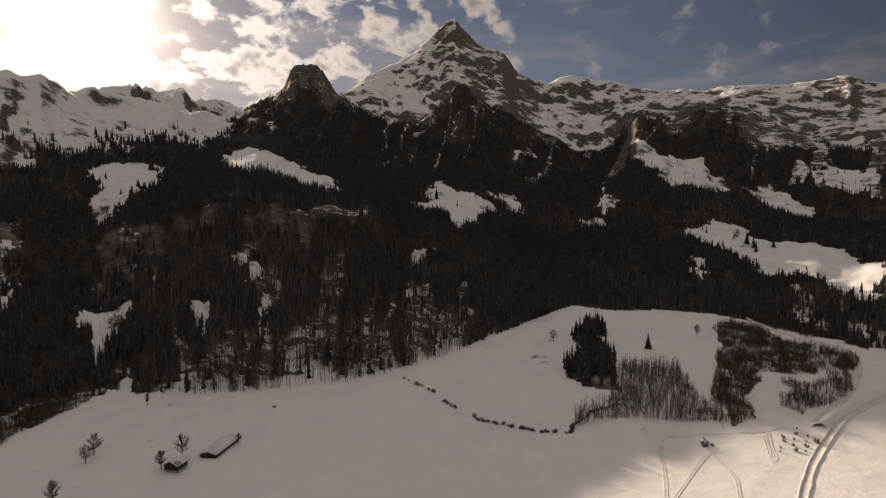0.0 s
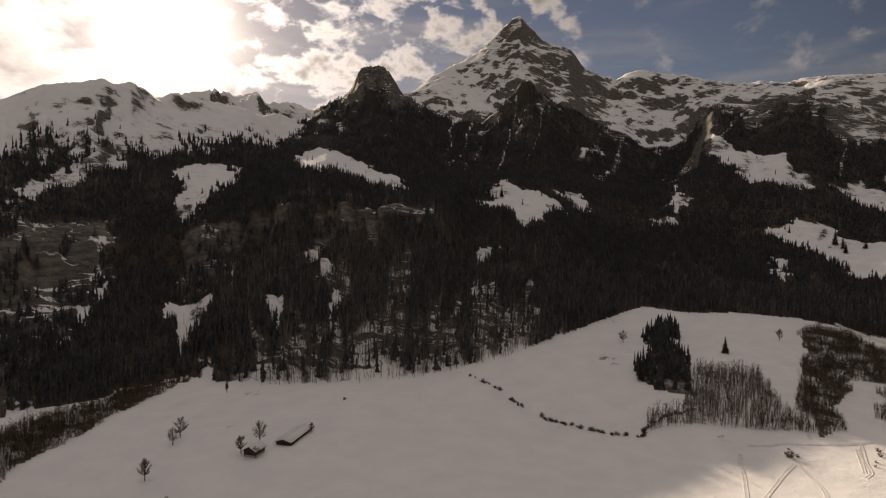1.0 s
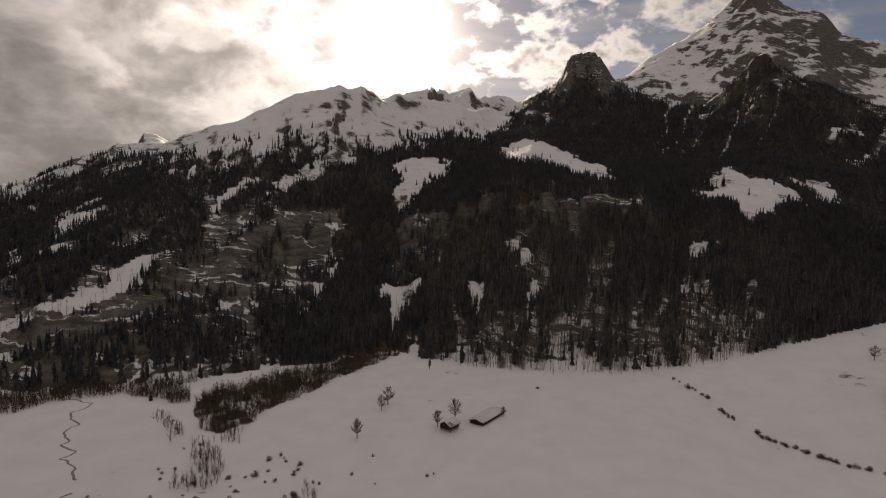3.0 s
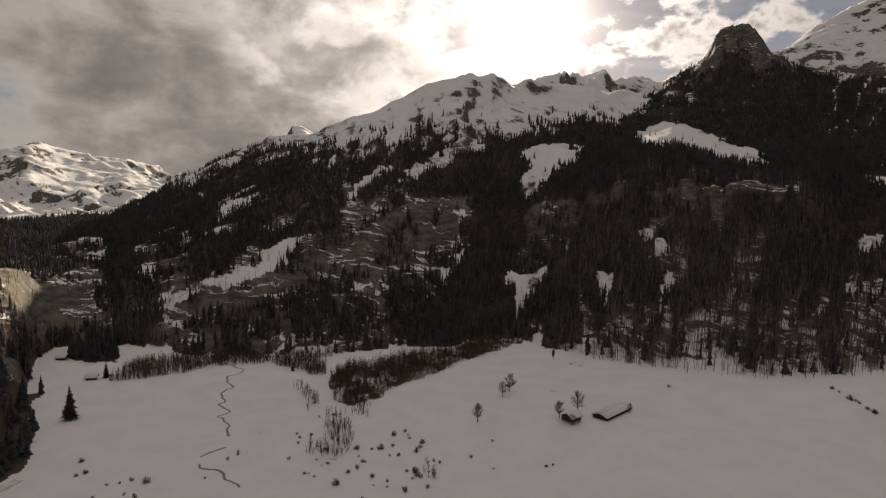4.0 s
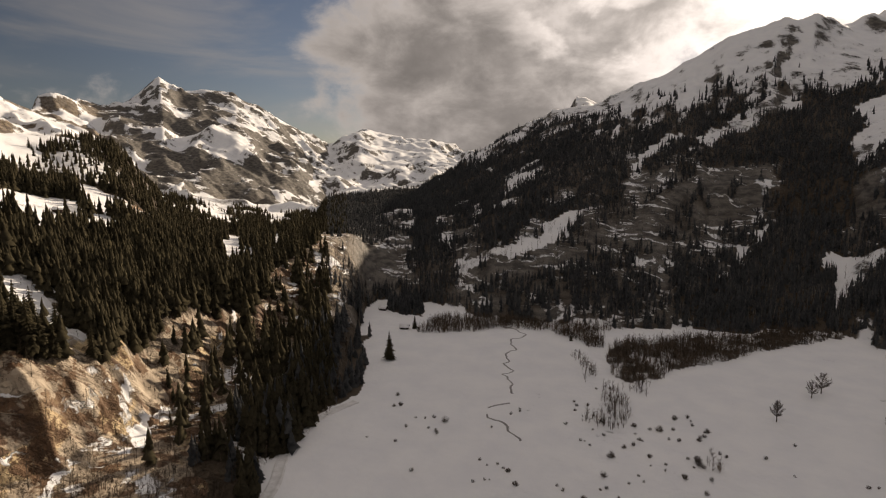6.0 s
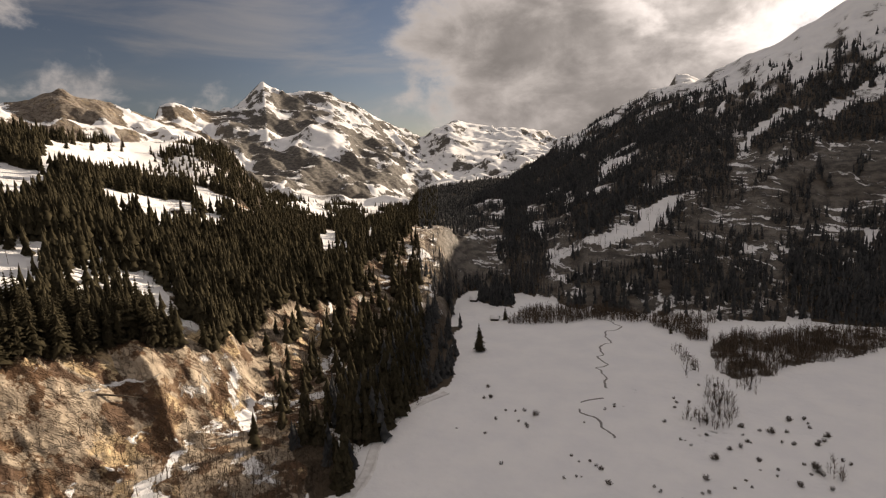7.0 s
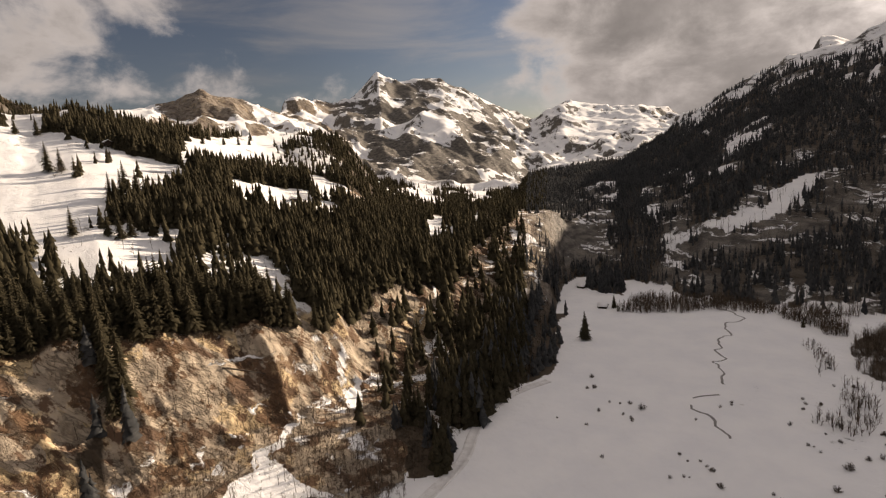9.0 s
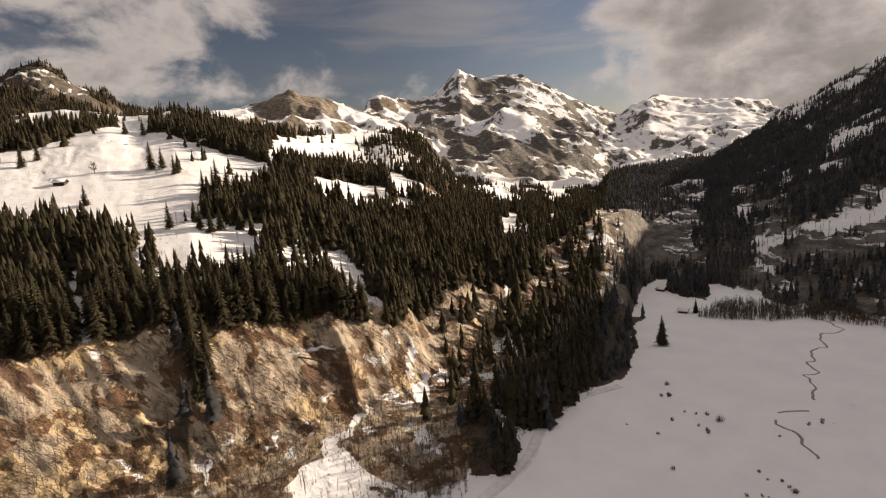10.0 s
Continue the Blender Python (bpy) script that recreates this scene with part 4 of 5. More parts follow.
def part_from(name, verts, faces, mat, parent, label=""):
    mesh = bpy.data.meshes.new(name)
    mesh.from_pydata([tuple(v) for v in verts], [], [tuple(int(i) for i in f) for f in faces])
    mesh.update()
    mesh.materials.append(mat)
    ob = new(name, mesh)
    ob.parent = parent
    if label:
        ob["label"] = label
    return ob


def on_ground(x, y, sink=0.25):
    return float(height(np.array([float(x)]), np.array([float(y)]))[0]) - sink


def tube(verts, faces, a, b, ra, rb, sides=5):
    """Adds a tapered limb from a to b."""
    way = (b - a).normalized()
    u = way.orthogonal().normalized()
    w = way.cross(u)
    first = len(verts)
    for centre, radius in ((a, ra), (b, rb)):
        for k in range(sides):
            t = 2 * math.pi * k / sides
            verts.append(centre + (u * math.cos(t) + w * math.sin(t)) * radius)
    for k in range(sides):
        n = (k + 1) % sides
        faces.append((first + k, first + n, first + sides + n, first + sides + k))


def box(bm, x0, x1, y0, y1, z0, z1, bevel=0.0):
    made = bmesh.ops.create_cube(bm, size=1.0, matrix=Matrix.LocRotScale(((x0 + x1) / 2, (y0 + y1) / 2, (z0 + z1) / 2), None, (x1 - x0, y1 - y0, z1 - z0)))
    if bevel:
        edges = {e for v in made["verts"] for e in v.link_edges}
        bmesh.ops.bevel(bm, geom=list(edges), offset=bevel, segments=1, affect="EDGES")


# ---- single spruces ----
def spruce(seed, tall, label, group=""):
    """A spruce: a tapered trunk and whorls of drooping, ragged boughs."""
    rng = random.Random(seed)
    tree = tagged(new("spruce"), label, "tree", group)
    verts, faces = [], []
    tube(verts, faces, Vector((0, 0, -0.6)), Vector((0, 0, tall * 0.5)), tall * 0.016, tall * 0.010, 6)
    tube(verts, faces, Vector((0, 0, tall * 0.5)), Vector((0, 0, tall)), tall * 0.010, 0.02, 6)
    part_from("trunk", verts, faces, BARK, tree, "brown scaly trunk")
    verts, faces = [], []
    whorls = 17
    for k in range(whorls):
        s = k / (whorls - 1)
        level = tall * (0.10 + 0.87 * s)
        reach = tall * (0.165 * (1 - s) ** 0.85 + 0.012) * rng.uniform(0.85, 1.1)
        boughs = 9 if s < 0.7 else 6
        start = rng.uniform(0, 6.28)
        for b in range(boughs):
            t = start + 2 * math.pi * b / boughs + rng.uniform(-0.2, 0.2)
            long = reach * rng.uniform(0.6, 1.2)
            way, side = Vector((math.cos(t), math.sin(t), 0)), Vector((-math.sin(t), math.cos(t), 0))
            root = Vector((0, 0, level + tall * 0.035))
            mid = way * long * 0.55 + Vector((0, 0, level - tall * 0.004))
            end = way * long + Vector((0, 0, level - long * rng.uniform(0.30, 0.55)))
            wide = long * rng.uniform(0.24, 0.38)
            drop = Vector((0, 0, -tall * 0.018))
            i = len(verts)
            verts += [root, mid + side * wide + drop, end, mid - side * wide + drop, mid]
            faces += [(i, i + 1, i + 4), (i + 1, i + 2, i + 4), (i + 2, i + 3, i + 4), (i + 3, i, i + 4)]
    part_from("crown", verts, faces, SUN_TONED_NEEDLES, tree, "dark green drooping boughs")
    return tree


def plant(kinds, x, y, scale, turn, sink=0.4):
    return copy_thing(kinds, Matrix.LocRotScale((x, y, on_ground(x, y, sink)), Euler((0, 0, turn)), (scale, scale, scale)))


def drop(thing):
    for ob in (*thing.children_recursive, thing):
        bpy.data.objects.remove(ob)


def build_bank_spruces():
    label = "tall dark green spruce above the rock cliff"
    kinds = [spruce(s, t, label, "spruces above the cliff") for s, t in ((1, 24), (2, 20), (3, 27), (4, 16), (5, 22))]
    rng = random.Random(12)
    x, y, draw = scatter(3000, 61, 96, 265, 325, 12)
    grows = draw.uniform(0, 1, 3000) < spruce_cover(x, y)
    x, y = x[grows], y[grows]
    z = height(x, y) - 0.5
    places = []
    for px, py, pz in zip(x.tolist(), y.tolist(), z.tolist()):
        if len(places) == 298 or any((px - p) ** 2 + (py - q) ** 2 < 14 for p, q in places):
            continue
        places.append((px, py))
        made = copy_thing(rng.choice(kinds), pose(px, py, pz, rng.uniform(-2, 2), rng.uniform(-2, 2), rng.uniform(0, 360)))
        size = rng.uniform(0.75, 1.15)
        made.scale = (size * 1.4, size * 1.4, size)
    # spruces that stand alone on the western meadow and the snowfields
    for x, y, k, s, text in ((-558, 71, 2, 0.95, "on the sunlit snow meadow"), (-551, 79, 0, 0.85, "on the sunlit snow meadow"), (-529, 85, 1, 0.9, "on the sunlit snow meadow"),
                             (-480, 15, 4, 0.75, "on the sunlit snow meadow"), (-405, 59, 0, 0.8, "on the sunlit snow meadow"),
                             (-462, 94, 2, 0.85, "on the sunlit snow meadow"), (-468, 103, 0, 1.0, "on the sunlit snow meadow"), (-493, 111, 2, 0.9, "on the sunlit snow meadow"),
                             (-480, 116, 4, 1.0, "on the sunlit snow meadow"), (-473, 120, 0, 0.8, "on the sunlit snow meadow"), (-455, 108, 1, 0.9, "on the sunlit snow meadow"),
                             (-398, 77, 1, 0.85, "at the meadow's lower edge"), (-391, 82, 4, 0.8, "at the meadow's lower edge"), (-394, 89, 0, 0.75, "at the meadow's lower edge"),
                             (-705, 85, 2, 0.75, "at the meadow's upper edge"), (-694, 122, 1, 0.6, "at the meadow's upper edge"), (-703, 67, 0, 0.8, "at the meadow's upper edge"),
                             (-764, 316, 1, 0.7, "on the upper meadow"), (-819, 357, 0, 0.7, "on the upper meadow"), (-701, 247, 4, 0.7, "on the upper meadow"), (-785, 340, 3, 0.8, "on the upper meadow"),
                             (-800, 385, 3, 0.9, "on the upper meadow"), (-735, 285, 3, 0.9, "on the upper meadow"), (-760, 370, 1, 0.6, "on the upper meadow"),
                             (-615, -25, 2, 0.8, "on the sunlit snow meadow"), (-632, -13, 0, 0.8, "on the sunlit snow meadow"), (-224, 332, 0, 0.93, "alone on the shaded valley snowfield"),
                             (-251, 413, 3, 0.8, "beside the hut on the snowfield"), (502, 299, 4, 0.75, "on the fan between the bare groves"),
                             (388, 304, 3, 1.0, "at the foot of the spruce grove"), (-118, 441, 3, 0.45, "alone on the shaded valley snowfield"),
                             (672, 843, 0, 0.95, "on the small forest clearing"), (1010, 420, 2, 0.95, "on the open eastern slope"), (1000, 405, 0, 0.9, "on the open eastern slope"),
                             (985, 395, 1, 0.95, "on the open eastern slope"), (1015, 380, 0, 0.8, "on the open eastern slope")):
        made = plant(kinds[k], x, y, s, x * 0.7)
        made.scale = (s * 1.45, s * 1.45, s)
        tagged(made, "dark green spruce " + text, "tree", "single spruces")
    for thing in kinds:
        drop(thing)


build_bank_spruces()


# ---- leafless trees and shrubs ----
def bare_tree(seed, tall, label, wide=0.3, group=""):
    """A leafless broadleaf tree: trunk, rising limbs, and a rounded crown of fine twigs."""
    rng = random.Random(seed)
    tree = tagged(new("bare_tree"), label, "tree", group)
    fork = Vector((rng.uniform(-0.2, 0.2), rng.uniform(-0.2, 0.2), tall * 0.26))
    top = fork + Vector((rng.uniform(-0.5, 0.5), rng.uniform(-0.5, 0.5), tall * 0.6))
    verts, faces = [], []
    tube(verts, faces, Vector((0, 0, -0.5)), fork, tall * 0.027, tall * 0.02, 7)
    tube(verts, faces, fork, top, tall * 0.018, 0.03, 6)
    part_from("trunk", verts, faces, BARK, tree, "dark rough trunk")
    verts, faces, fine, ends = [], [], [], []
    for k in range(44):
        # a point inside an egg-shaped crown
        t, s = rng.uniform(0, 6.28), rng.uniform(0.05, 1.0)
        girth = wide * tall * math.sin(math.pi * min(1.0, 0.12 + 0.86 * s)) ** 0.7 * rng.uniform(0.45, 1.0)
        tip = Vector((math.cos(t) * girth, math.sin(t) * girth, tall * (0.30 + 0.68 * s)))
        start = fork.lerp(top, max(0.0, s - 0.32))
        bend = start.lerp(tip, 0.55) + Vector((0, 0, -tall * 0.02))
        tube(verts, faces, start, bend, tall * 0.008, tall * 0.005, 4)
        tube(verts, faces, bend, tip, tall * 0.005, 0.015, 4)
        for _ in range(38):
            root = bend.lerp(tip, rng.uniform(0.0, 1.0))
            way = (tip - start).normalized() * 0.5 + Vector((rng.uniform(-1, 1), rng.uniform(-1, 1), rng.uniform(-0.3, 1.0)))
            end = root + way.normalized() * tall * rng.uniform(0.04, 0.11)
            side = way.orthogonal().normalized() * tall * 0.0042
            i = len(fine)
            fine += [root - side, root + side, end]
            ends.append((i, i + 1, i + 2))
    part_from("limbs", verts, faces, BARK, tree)
    part_from("crown", fine, ends, DRY_TWIGS, tree, "fine grey frosted twigs")
    return tree


for n, (x, y, tall, text) in enumerate(((25, 344, 13, "alone on the shaded snowfield"), (45, 392, 12, "in a pair on the shaded snowfield"), (51, 403, 14, "in a pair on the shaded snowfield"),
                                        (78, 354, 12, "beside the small wooden chalet"), (92, 364, 16, "behind the small wooden chalet"), (84, 343, 8, "in front of the wooden chalet"), (127, 367, 7, "at the end of the barn"),
                                        (98, 486, 10, "at the edge of the woods"), (454, 377, 13, "beside the spruce grove"), (573, 286, 12, "on the upper snow slope"),
                                        (-563, 27, 11, "on the sunlit snow meadow"), (-544, 78, 9, "on the sunlit snow meadow"), (-626, -41, 10, "on the sunlit snow meadow"),
                                        (-490, 119, 13, "among spruces on the meadow"), (-272, 359, 6, "at the foot of the wooded bank"))):
    made = bare_tree(100 + n, tall, "leafless grey broadleaf tree " + text, 0.16 if tall == 10 else 0.33 + 0.03 * (n % 3), "single bare trees")
    made.matrix_world = pose(x, y, on_ground(x, y), 0, 0, n * 47)


def shrub(seed, tall, stems, label):
    """A rounded leafless tuft: short stems and a dome of fine twigs."""
    rng = random.Random(seed)
    bush = tagged(new("shrub"), label, "shrub", "shrubs on the snowfield")
    verts, faces, fine, ends = [], [], [], []
    for k in range(stems):
        t, up = rng.uniform(0, 6.28), rng.uniform(0.12, 1.0)
        out = math.sqrt(1 - up * up * 0.9) * rng.uniform(0.45, 0.8)
        a = Vector((math.cos(t) * 0.25, math.sin(t) * 0.25, -0.3))
        b = Vector((math.cos(t) * out * tall, math.sin(t) * out * tall, tall * (0.2 + 0.75 * up)))
        tube(verts, faces, a, b, 0.05, 0.02, 3)
        for _ in range(16):
            root = a.lerp(b, rng.uniform(0.35, 1.0))
            end = root + Vector((rng.uniform(-1, 1), rng.uniform(-1, 1), rng.uniform(-0.2, 0.8))) * tall * 0.24
            side = (end - root).orthogonal().normalized() * 0.05
            i = len(fine)
            fine += [root - side, root + side, end]
            ends.append((i, i + 1, i + 2))
    part_from("bush", verts, faces, BARK, bush)
    part_from("crown", fine, ends, DRY_TWIGS, bush, "fine grey-brown twigs")
    return bush


def build_shrubs():
    label = "leafless grey-brown shrub on the snowfield"
    kinds = [shrub(s, t, n, label) for s, t, n in ((1, 2.2, 26), (2, 1.8, 20), (3, 2.8, 32), (4, 1.4, 16))]
    rng = random.Random(5)
    west = [(-175, 263), (-172, 266), (-155, 255), (-150, 257), (-146, 260), (-138, 259), (-137, 246), (-142, 247), (-135, 244), (-154, 243), (-150, 226), (-182, 278), (-166, 223), (-109, 285), (-107, 294), (-106, 291),
            (-112, 264), (-103, 229), (-98, 226), (-94, 229), (-90, 227), (-87, 225), (-94, 214), (-92, 215), (-80, 216), (-127, 205), (-98, 210), (-120, 447), (-123, 464), (-122, 458)]
    middle = [(-19, 326), (-17, 322), (-16, 317), (-9, 305), (-31, 302), (-25, 294), (-40, 279), (-37, 286), (-10, 276), (-7, 271), (-9, 273), (-1, 289), (2, 287), (-33, 250), (-30, 246), (19, 294), (30, 282),
              (-44, 274), (-31, 270), (-14, 257), (-23, 266), (-3, 261), (-87, 380), (-75, 346), (-67, 350), (-103, 438), (32, 316), (172, 416), (62, 288), (58, 286), (-92, 395), (-84, 371)]
    east = [(354, 173), (356, 167), (358, 171), (351, 169), (403, 143), (395, 134), (392, 126), (414, 139), (380, 136), (408, 131), (399, 128), (388, 130), (417, 133), (405, 137), (362, 175),
            (397, 140), (424, 142), (411, 126), (386, 138)]
    hedged = []
    hedge = [(281, 398), (283, 380), (284, 366), (276, 334), (273, 293), (283, 269), (289, 254), (304, 237), (317, 245), (346, 249), (374, 244)]
    for (ax, ay), (bx, by) in zip(hedge[:-1], hedge[1:]):
        steps = max(2, int(math.hypot(bx - ax, by - ay) / 2.0))
        for k in range(steps):
            s = k / steps
            if rng.random() < 0.9 and not (ay > 330 and 0.3 < s < 0.8):
                hedged.append((ax + (bx - ax) * s + rng.uniform(-1.2, 1.2), ay + (by - ay) * s + rng.uniform(-1.5, 1.5)))
    for x, y in hedged:
        plant(rng.choice(kinds[:3]), x, y, rng.uniform(0.75, 1.35), rng.uniform(0, 6.28), 0.1)
    for _ in range(42):
        a, d = rng.uniform(1, 16), rng.uniform(215, 330)
        middle.append((-math.sin(radians(a)) * d, math.cos(radians(a)) * d))
    for x, y in west + middle + east:
        plant(rng.choice(kinds), x, y, rng.uniform(0.6, 1.25) * (1.25 if x > 340 else 1.0), rng.uniform(0, 6.28), 0.1)
    for thing in kinds:
        drop(thing)


build_shrubs()


# ---- buildings ----
def prism(bm, x0, x1, half, low, ridge, overhang=0.0, thick=0.0):
    """Two roof slopes over the x axis, as slabs of the given thickness."""
    for side in (-1, 1):
        lean = (ridge - low) / half
        edge = half + overhang
        points = [(0, ridge), (side * edge, ridge - lean * edge)]
        vs = []
        for x in (x0 - overhang, x1 + overhang):
            for (yy, zz) in points:
                vs.append(bm.verts.new((x, yy, zz)))
                vs.append(bm.verts.new((x, yy, zz + thick)))
        a, A, b, B, c, C, d, D = vs
        for f in ((A, B, D, C), (a, c, d, b), (a, A, C, c), (b, d, D, B), (a, b, B, A), (c, C, D, d)):
            bm.faces.new(f)


def farm_building(name, label, long, wide, eave, ridge, place, turn, snow=0.55, stone=0.0, windows=0, door=True):
    thing = tagged(new(name), label, "building")
    half = wide / 2
    if stone:
        bm = bmesh.new()
        box(bm, 0.05, long - 0.05, -half + 0.05, half - 0.05, -1.2, stone, 0.04)
        part("base", bm, STONE, thing, "pale plastered stone base")
    # boarded walls under a gable
    bm = bmesh.new()
    outline = [(-half, stone), (half, stone), (half, eave), (0, ridge), (-half, eave)]
    ends = [[bm.verts.new((x, y, z - (1.2 if not stone and z == stone else 0))) for y, z in outline] for x in (0, long)]
    bm.faces.new(ends[0]), bm.faces.new(ends[1][::-1])
    for k in range(5):
        bm.faces.new((ends[0][k], ends[1][k], ends[1][(k + 1) % 5], ends[0][(k + 1) % 5]))
    bmesh.ops.recalc_face_normals(bm, faces=bm.faces)
    part("wall", bm, TIMBER, thing, "dark weathered board walls")
    boards = int(long / 1.1)
    for k in range(boards + 1):
        for side in (-1, 1):
            bm = bmesh.new()
            x = k * long / boards
            box(bm, x - 0.07, x + 0.07, side * (half + 0.03) - 0.04, side * (half + 0.03) + 0.04, stone, eave - 0.05)
            part("batten", bm, TIMBER, thing)
    bm = bmesh.new()
    prism(bm, 0, long, half, eave, ridge, 0.9, 0.16)
    part("roof", bm, TIMBER, thing, "dark shingled roof under snow")
    bm = bmesh.new()
    prism(bm, 0, long, half, eave + 0.17, ridge + 0.17, 0.96, snow)
    bmesh.ops.bevel(bm, geom=list(bm.edges), offset=0.12, segments=2, affect="EDGES")
    part("snow_cover", bm, SNOW, thing, "thick white snow on the roof", True)
    if door:
        bm = bmesh.new()
        box(bm, -0.08, 0.05, -1.5, 1.5, max(stone, 0), max(stone, 0) + 2.8, 0.03)
        part("door", bm, TIMBER, thing, "wide boarded barn door")
    for k in range(windows):
        frame_x = long * (k + 0.7) / (windows + 0.4)
        for side in (-1, 1):
            bm = bmesh.new()
            box(bm, frame_x - 0.5, frame_x + 0.5, side * (half + 0.06) - 0.03, side * (half + 0.06) + 0.03, stone + 0.7, stone + 1.9, 0.02)
            window = part("window", bm, STONE, thing, "pale window frame")
            bm = bmesh.new()
            box(bm, frame_x - 0.38, frame_x + 0.38, side * (half + 0.09) - 0.02, side * (half + 0.09) + 0.02, stone + 0.82, stone + 1.78)
            part("pane", bm, GLASS, window)
    thing.matrix_world = pose(place[0], place[1], on_ground(*place, 0.1), 0, 0, turn)
    return thing


farm_building("barn", "long dark timber barn with a snow-covered gable roof", 29, 10, 2.4, 3.8, (104, 354), 44, 0.4)
farm_building("chalet", "small wooden chalet with snow roof beside bare trees", 9.5, 8, 4.2, 6.4, (81, 346), 40, 0.5, 1.4, 2)
for name, x, y, turn, text in (("hay_hut", -686, 135, 20, "brown wooden hay hut on the upper meadow"), ("hay_hut", -636, 131, 5, "low wooden hut half buried in snow"),
                               ("hay_hut", -521, 264, 30, "dark wooden hut on a snow terrace"), ("hay_hut", -546, -2, 60, "dark wooden hut on the sunlit meadow"),
                               ("hay_hut", -262, 407, 20, "small dark hut on the shaded snowfield"), ("hay_hut", -318, 456, 10, "small dark hut below the woods")):
    size = 0.8 if x > -330 else 1.0
    farm_building(name, text, 8.5 * size, 6 * size, 2.4, 4.2, (x, y), turn, 0.4, 0.0, 1)


# ---- water, road and tracks ----
def ribbon(name, points, profile, mat, label, category, step=2.5, lift=0.0):
    """Sweeps a cross-section along a smoothed line on the ground."""
    p = [Vector((float(x), float(y), 0)) for x, y in points]
    p = [p[0] * 2 - p[1]] + p + [p[-1] * 2 - p[-2]]
    way = []
    uneven = 0.8 if name == "water" else 0.4
    for k in range(1, len(p) - 2):
        count = max(2, int((p[k + 1] - p[k]).length / step))
        for i in range(count):
            t = i / count
            a, b, c, d = p[k - 1:k + 3]
            way.append(0.5 * (2 * b + (c - a) * t + (2 * a - 5 * b + 4 * c - d) * t * t + (3 * b - a - 3 * c + d) * t ** 3))
    way.append(p[-2])
    verts, faces = [], []
    n = len(profile)
    for k, q in enumerate(way):
        if name == "water":
            q = q + Vector((2.6 * float(grain(k * 0.45, 3.1, 63)) - 1.3, 2.6 * float(grain(k * 0.45, 8.3, 64)) - 1.3, 0))
        go = (way[min(k + 1, len(way) - 1)] - way[max(k - 1, 0)]).normalized()
        side = Vector((go.y, -go.x, 0))
        for off, up in profile:
            at = q + side * (off * (1 - uneven / 2 + uneven * float(grain(k * 0.23, off, 61))))
            verts.append((at.x, at.y, on_ground(at.x, at.y, 0) + up + lift))
        if k:
            for j in range(n - 1):
                faces.append(((k - 1) * n + j, k * n + j, k * n + j + 1, (k - 1) * n + j + 1))
    mesh = bpy.data.meshes.new(name)
    mesh.from_pydata(verts, [], faces)
    mesh.materials.append(mat)
    mesh.polygons.foreach_set("use_smooth", [True] * len(mesh.polygons))
    return tagged(new(name, mesh), label, category, kind="structure")


BROOK = [(-0.8, -0.05), (-0.45, 0.05), (0.45, 0.05), (0.8, -0.05)]
for points in ([(-185, 458), (-174, 453), (-165, 447), (-157, 440), (-157, 432), (-163, 423), (-158, 410), (-150, 398), (-154, 388), (-151, 379), (-144, 371), (-146, 364), (-141, 359), (-134, 353), (-138, 345), (-133, 338), (-125, 329), (-124, 322), (-119, 314)],
               [(-125, 287), (-121, 294), (-116, 299)], [(-122, 279), (-119, 276), (-116, 275), (-109, 272), (-102, 265), (-92, 256)]):
    ribbon("water", points, BROOK, WATER, "narrow dark brook winding through the snow", "stream", 2.0)
ROAD = [(-3.0, -0.1), (-2.2, 0.65), (-1.6, 0.08), (0, 0.12), (1.6, 0.08), (2.2, 0.65), (3.0, -0.1)]
ribbon("road", [(-150, 60), (-156, 95), (-163, 130), (-174, 163), (-192, 191), (-202, 220), (-203, 236), (-199, 258)], ROAD, TRODDEN,
       "snow-packed road with ploughed banks below the cliff", "road")
ribbon("road", [(600, 112), (531, 118), (472, 126), (430, 124), (377, 117), (329, 106), (280, 92)], ROAD, TRODDEN,
       "snow-packed road across the sunlit valley floor", "road")
TRACK = [(-1.3, -0.03), (-0.95, 0.2), (-0.6, 0.05), (0, 0.1), (0.6, 0.05), (0.95, 0.2), (1.3, -0.03)]
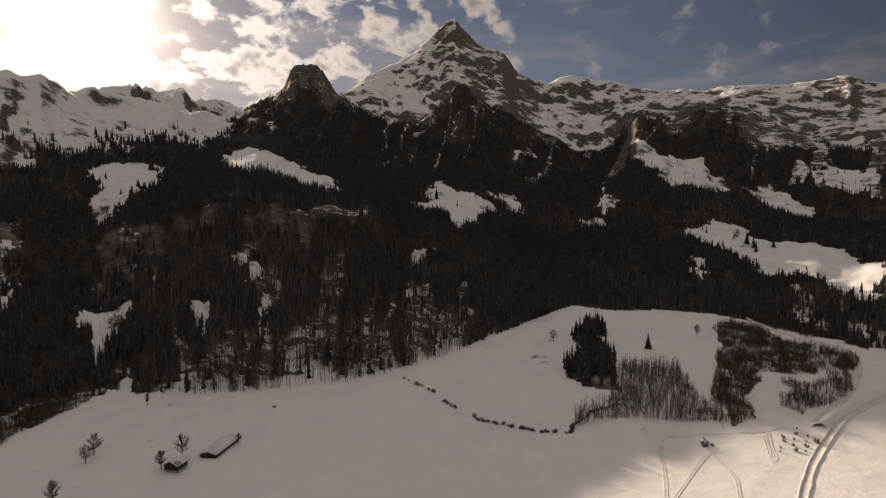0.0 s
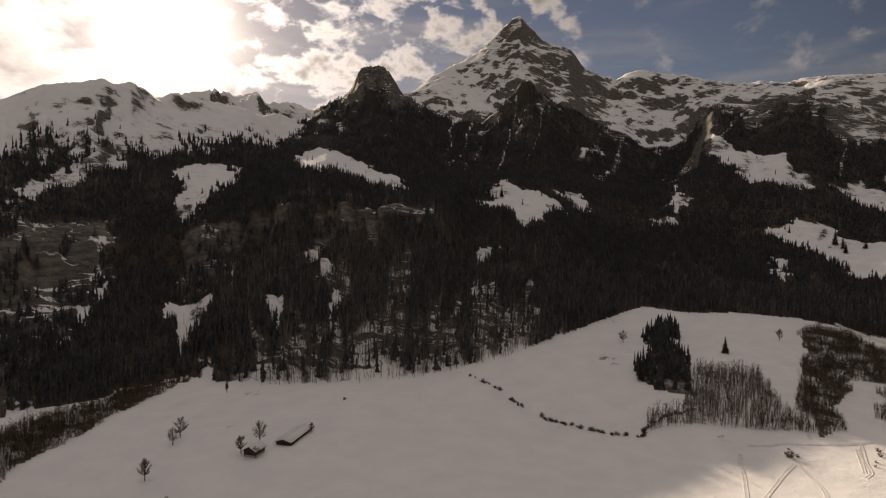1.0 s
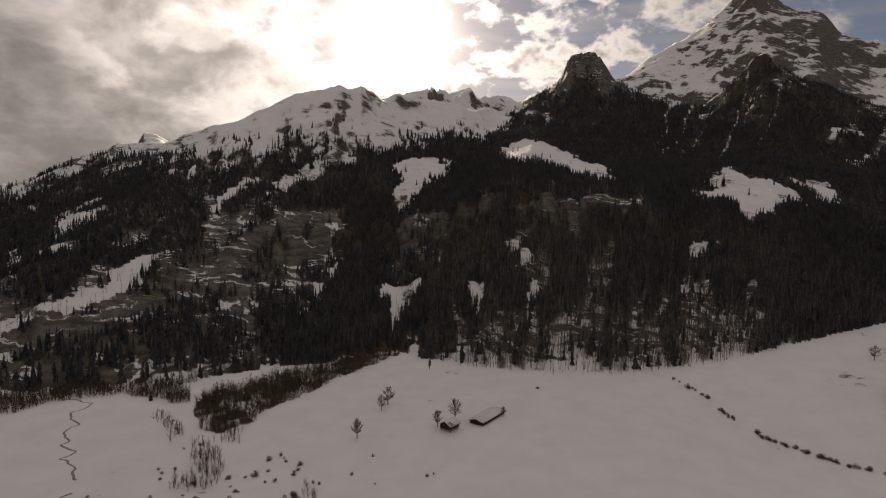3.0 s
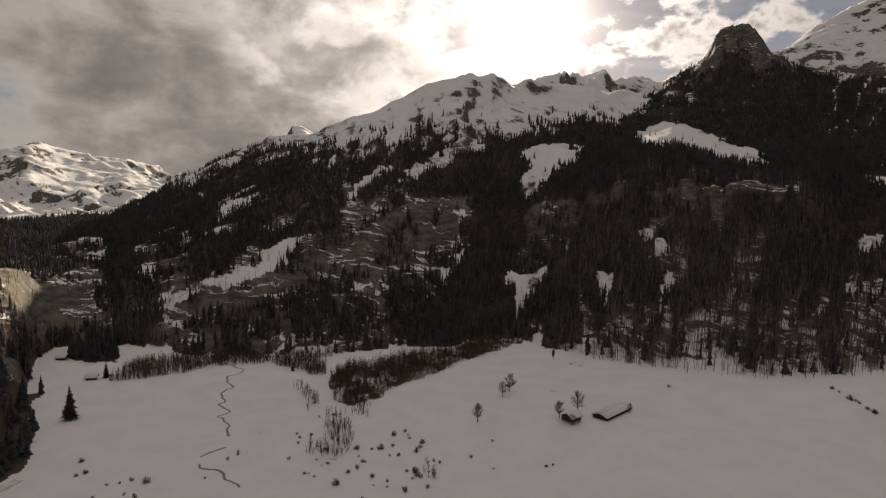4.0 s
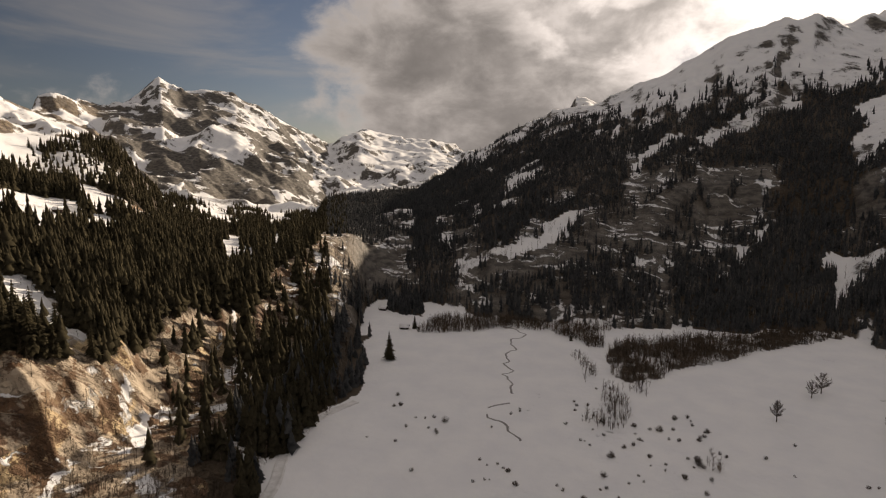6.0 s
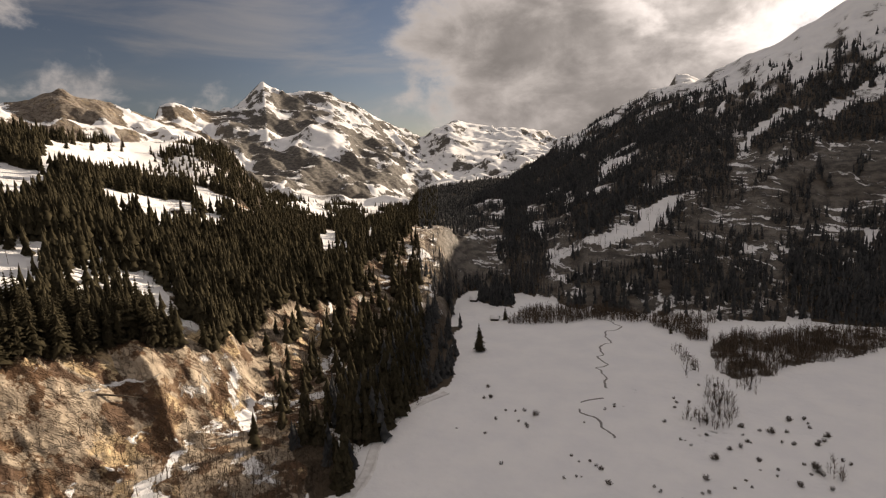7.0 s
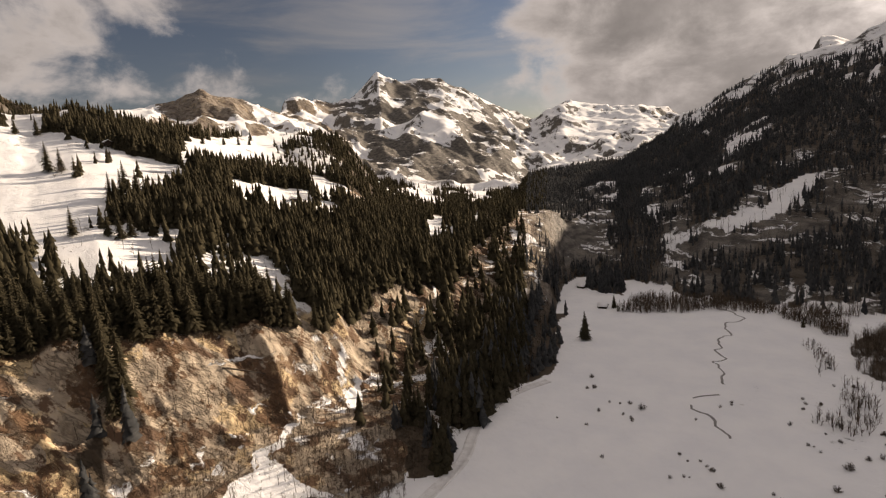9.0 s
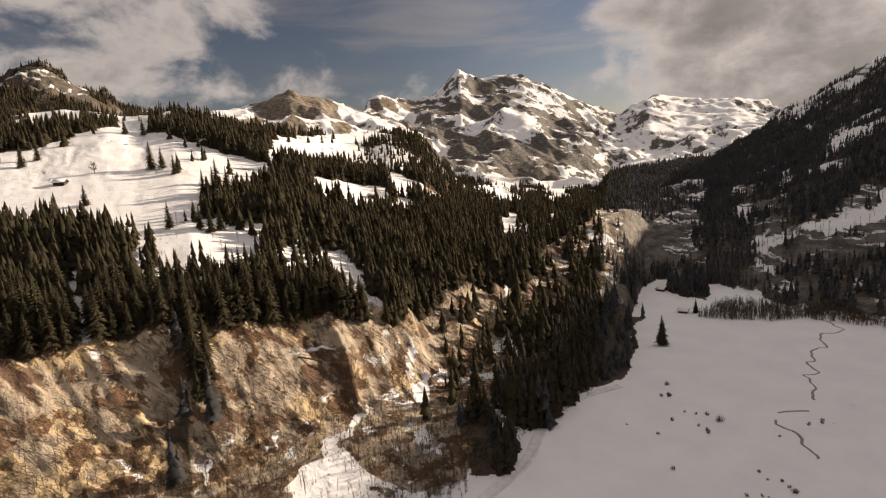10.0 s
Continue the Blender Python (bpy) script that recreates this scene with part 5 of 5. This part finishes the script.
for points in ([(332, 188), (318, 180), (304, 170), (273, 151), (245, 136)], [(353, 168), (345, 161), (324, 139), (303, 127), (270, 108)], [(345, 163), (327, 160), (278, 148), (250, 140)],
               [(512, 240), (470, 217), (421, 196), (400, 182), (388, 174)], [(347, 192), (358, 184), (368, 180), (396, 159), (415, 150)], [(405, 153), (401, 151), (381, 141), (369, 134), (360, 133)],
               [(397, 152), (378, 142), (366, 136)]):
    ribbon("track", points, TRACK, TRODDEN, "trodden track in the sunlit snow", "track", 2.0)
RIDGE = [(-4.5, -0.2), (-2.0, 1.4), (0, 2.0), (2.0, 1.3), (4.5, -0.2)]
ribbon("snow_bank", [(451, 160), (450, 156), (445, 146), (438, 135)], RIDGE, SNOW, "snow-covered embankment beside the brush", "bank", 2.0)
ribbon("snow_bank", [(441, 133), (470, 133), (500, 130), (547, 122), (590, 116)], RIDGE, SNOW, "ploughed snow bank along the road", "bank", 2.5)
ribbon("track", [(447, 137), (516, 138), (560, 144), (595, 152), (626, 168), (636, 195), (639, 226), (660, 262), (687, 298), (742, 347)], ROAD, TRODDEN, "snow-covered lane through the brush", "lane", 3.0)


# ---- fallen timber on the western cliff ----
def fallen_trunk(seed, a, b, thick, label):
    rng = random.Random(seed)
    ends = [Vector((x, y, on_ground(x, y, -thick * 0.6))) for x, y in (a, b)]
    thing = tagged(new("fallen_trunk"), label, "log")
    thing.matrix_world = Matrix.Translation(ends[0])
    verts, faces = [], []
    whole = ends[1] - ends[0]
    tube(verts, faces, Vector(), whole * 0.5 + Vector((0, 0, 0.3)), thick, thick * 0.75, 7)
    tube(verts, faces, whole * 0.5 + Vector((0, 0, 0.3)), whole, thick * 0.75, thick * 0.3, 7)
    part_from("stem", verts, faces, BARK, thing)
    for k in range(6):
        start = whole * rng.uniform(0.4, 0.95)
        verts, faces = [], []
        tube(verts, faces, start, start + Vector((rng.uniform(-2, 2), rng.uniform(-2, 2), rng.uniform(0.3, 2))), thick * 0.3, 0.03, 4)
        part_from("branch", verts, faces, BARK, thing)


fallen_trunk(1, (-271, 93), (-265, 112), 0.55, "dark fallen trunk lying across the rock face")
fallen_trunk(2, (-214, 52), (-226, 82), 0.4, "grey fallen trunk in the brush below the cliff")
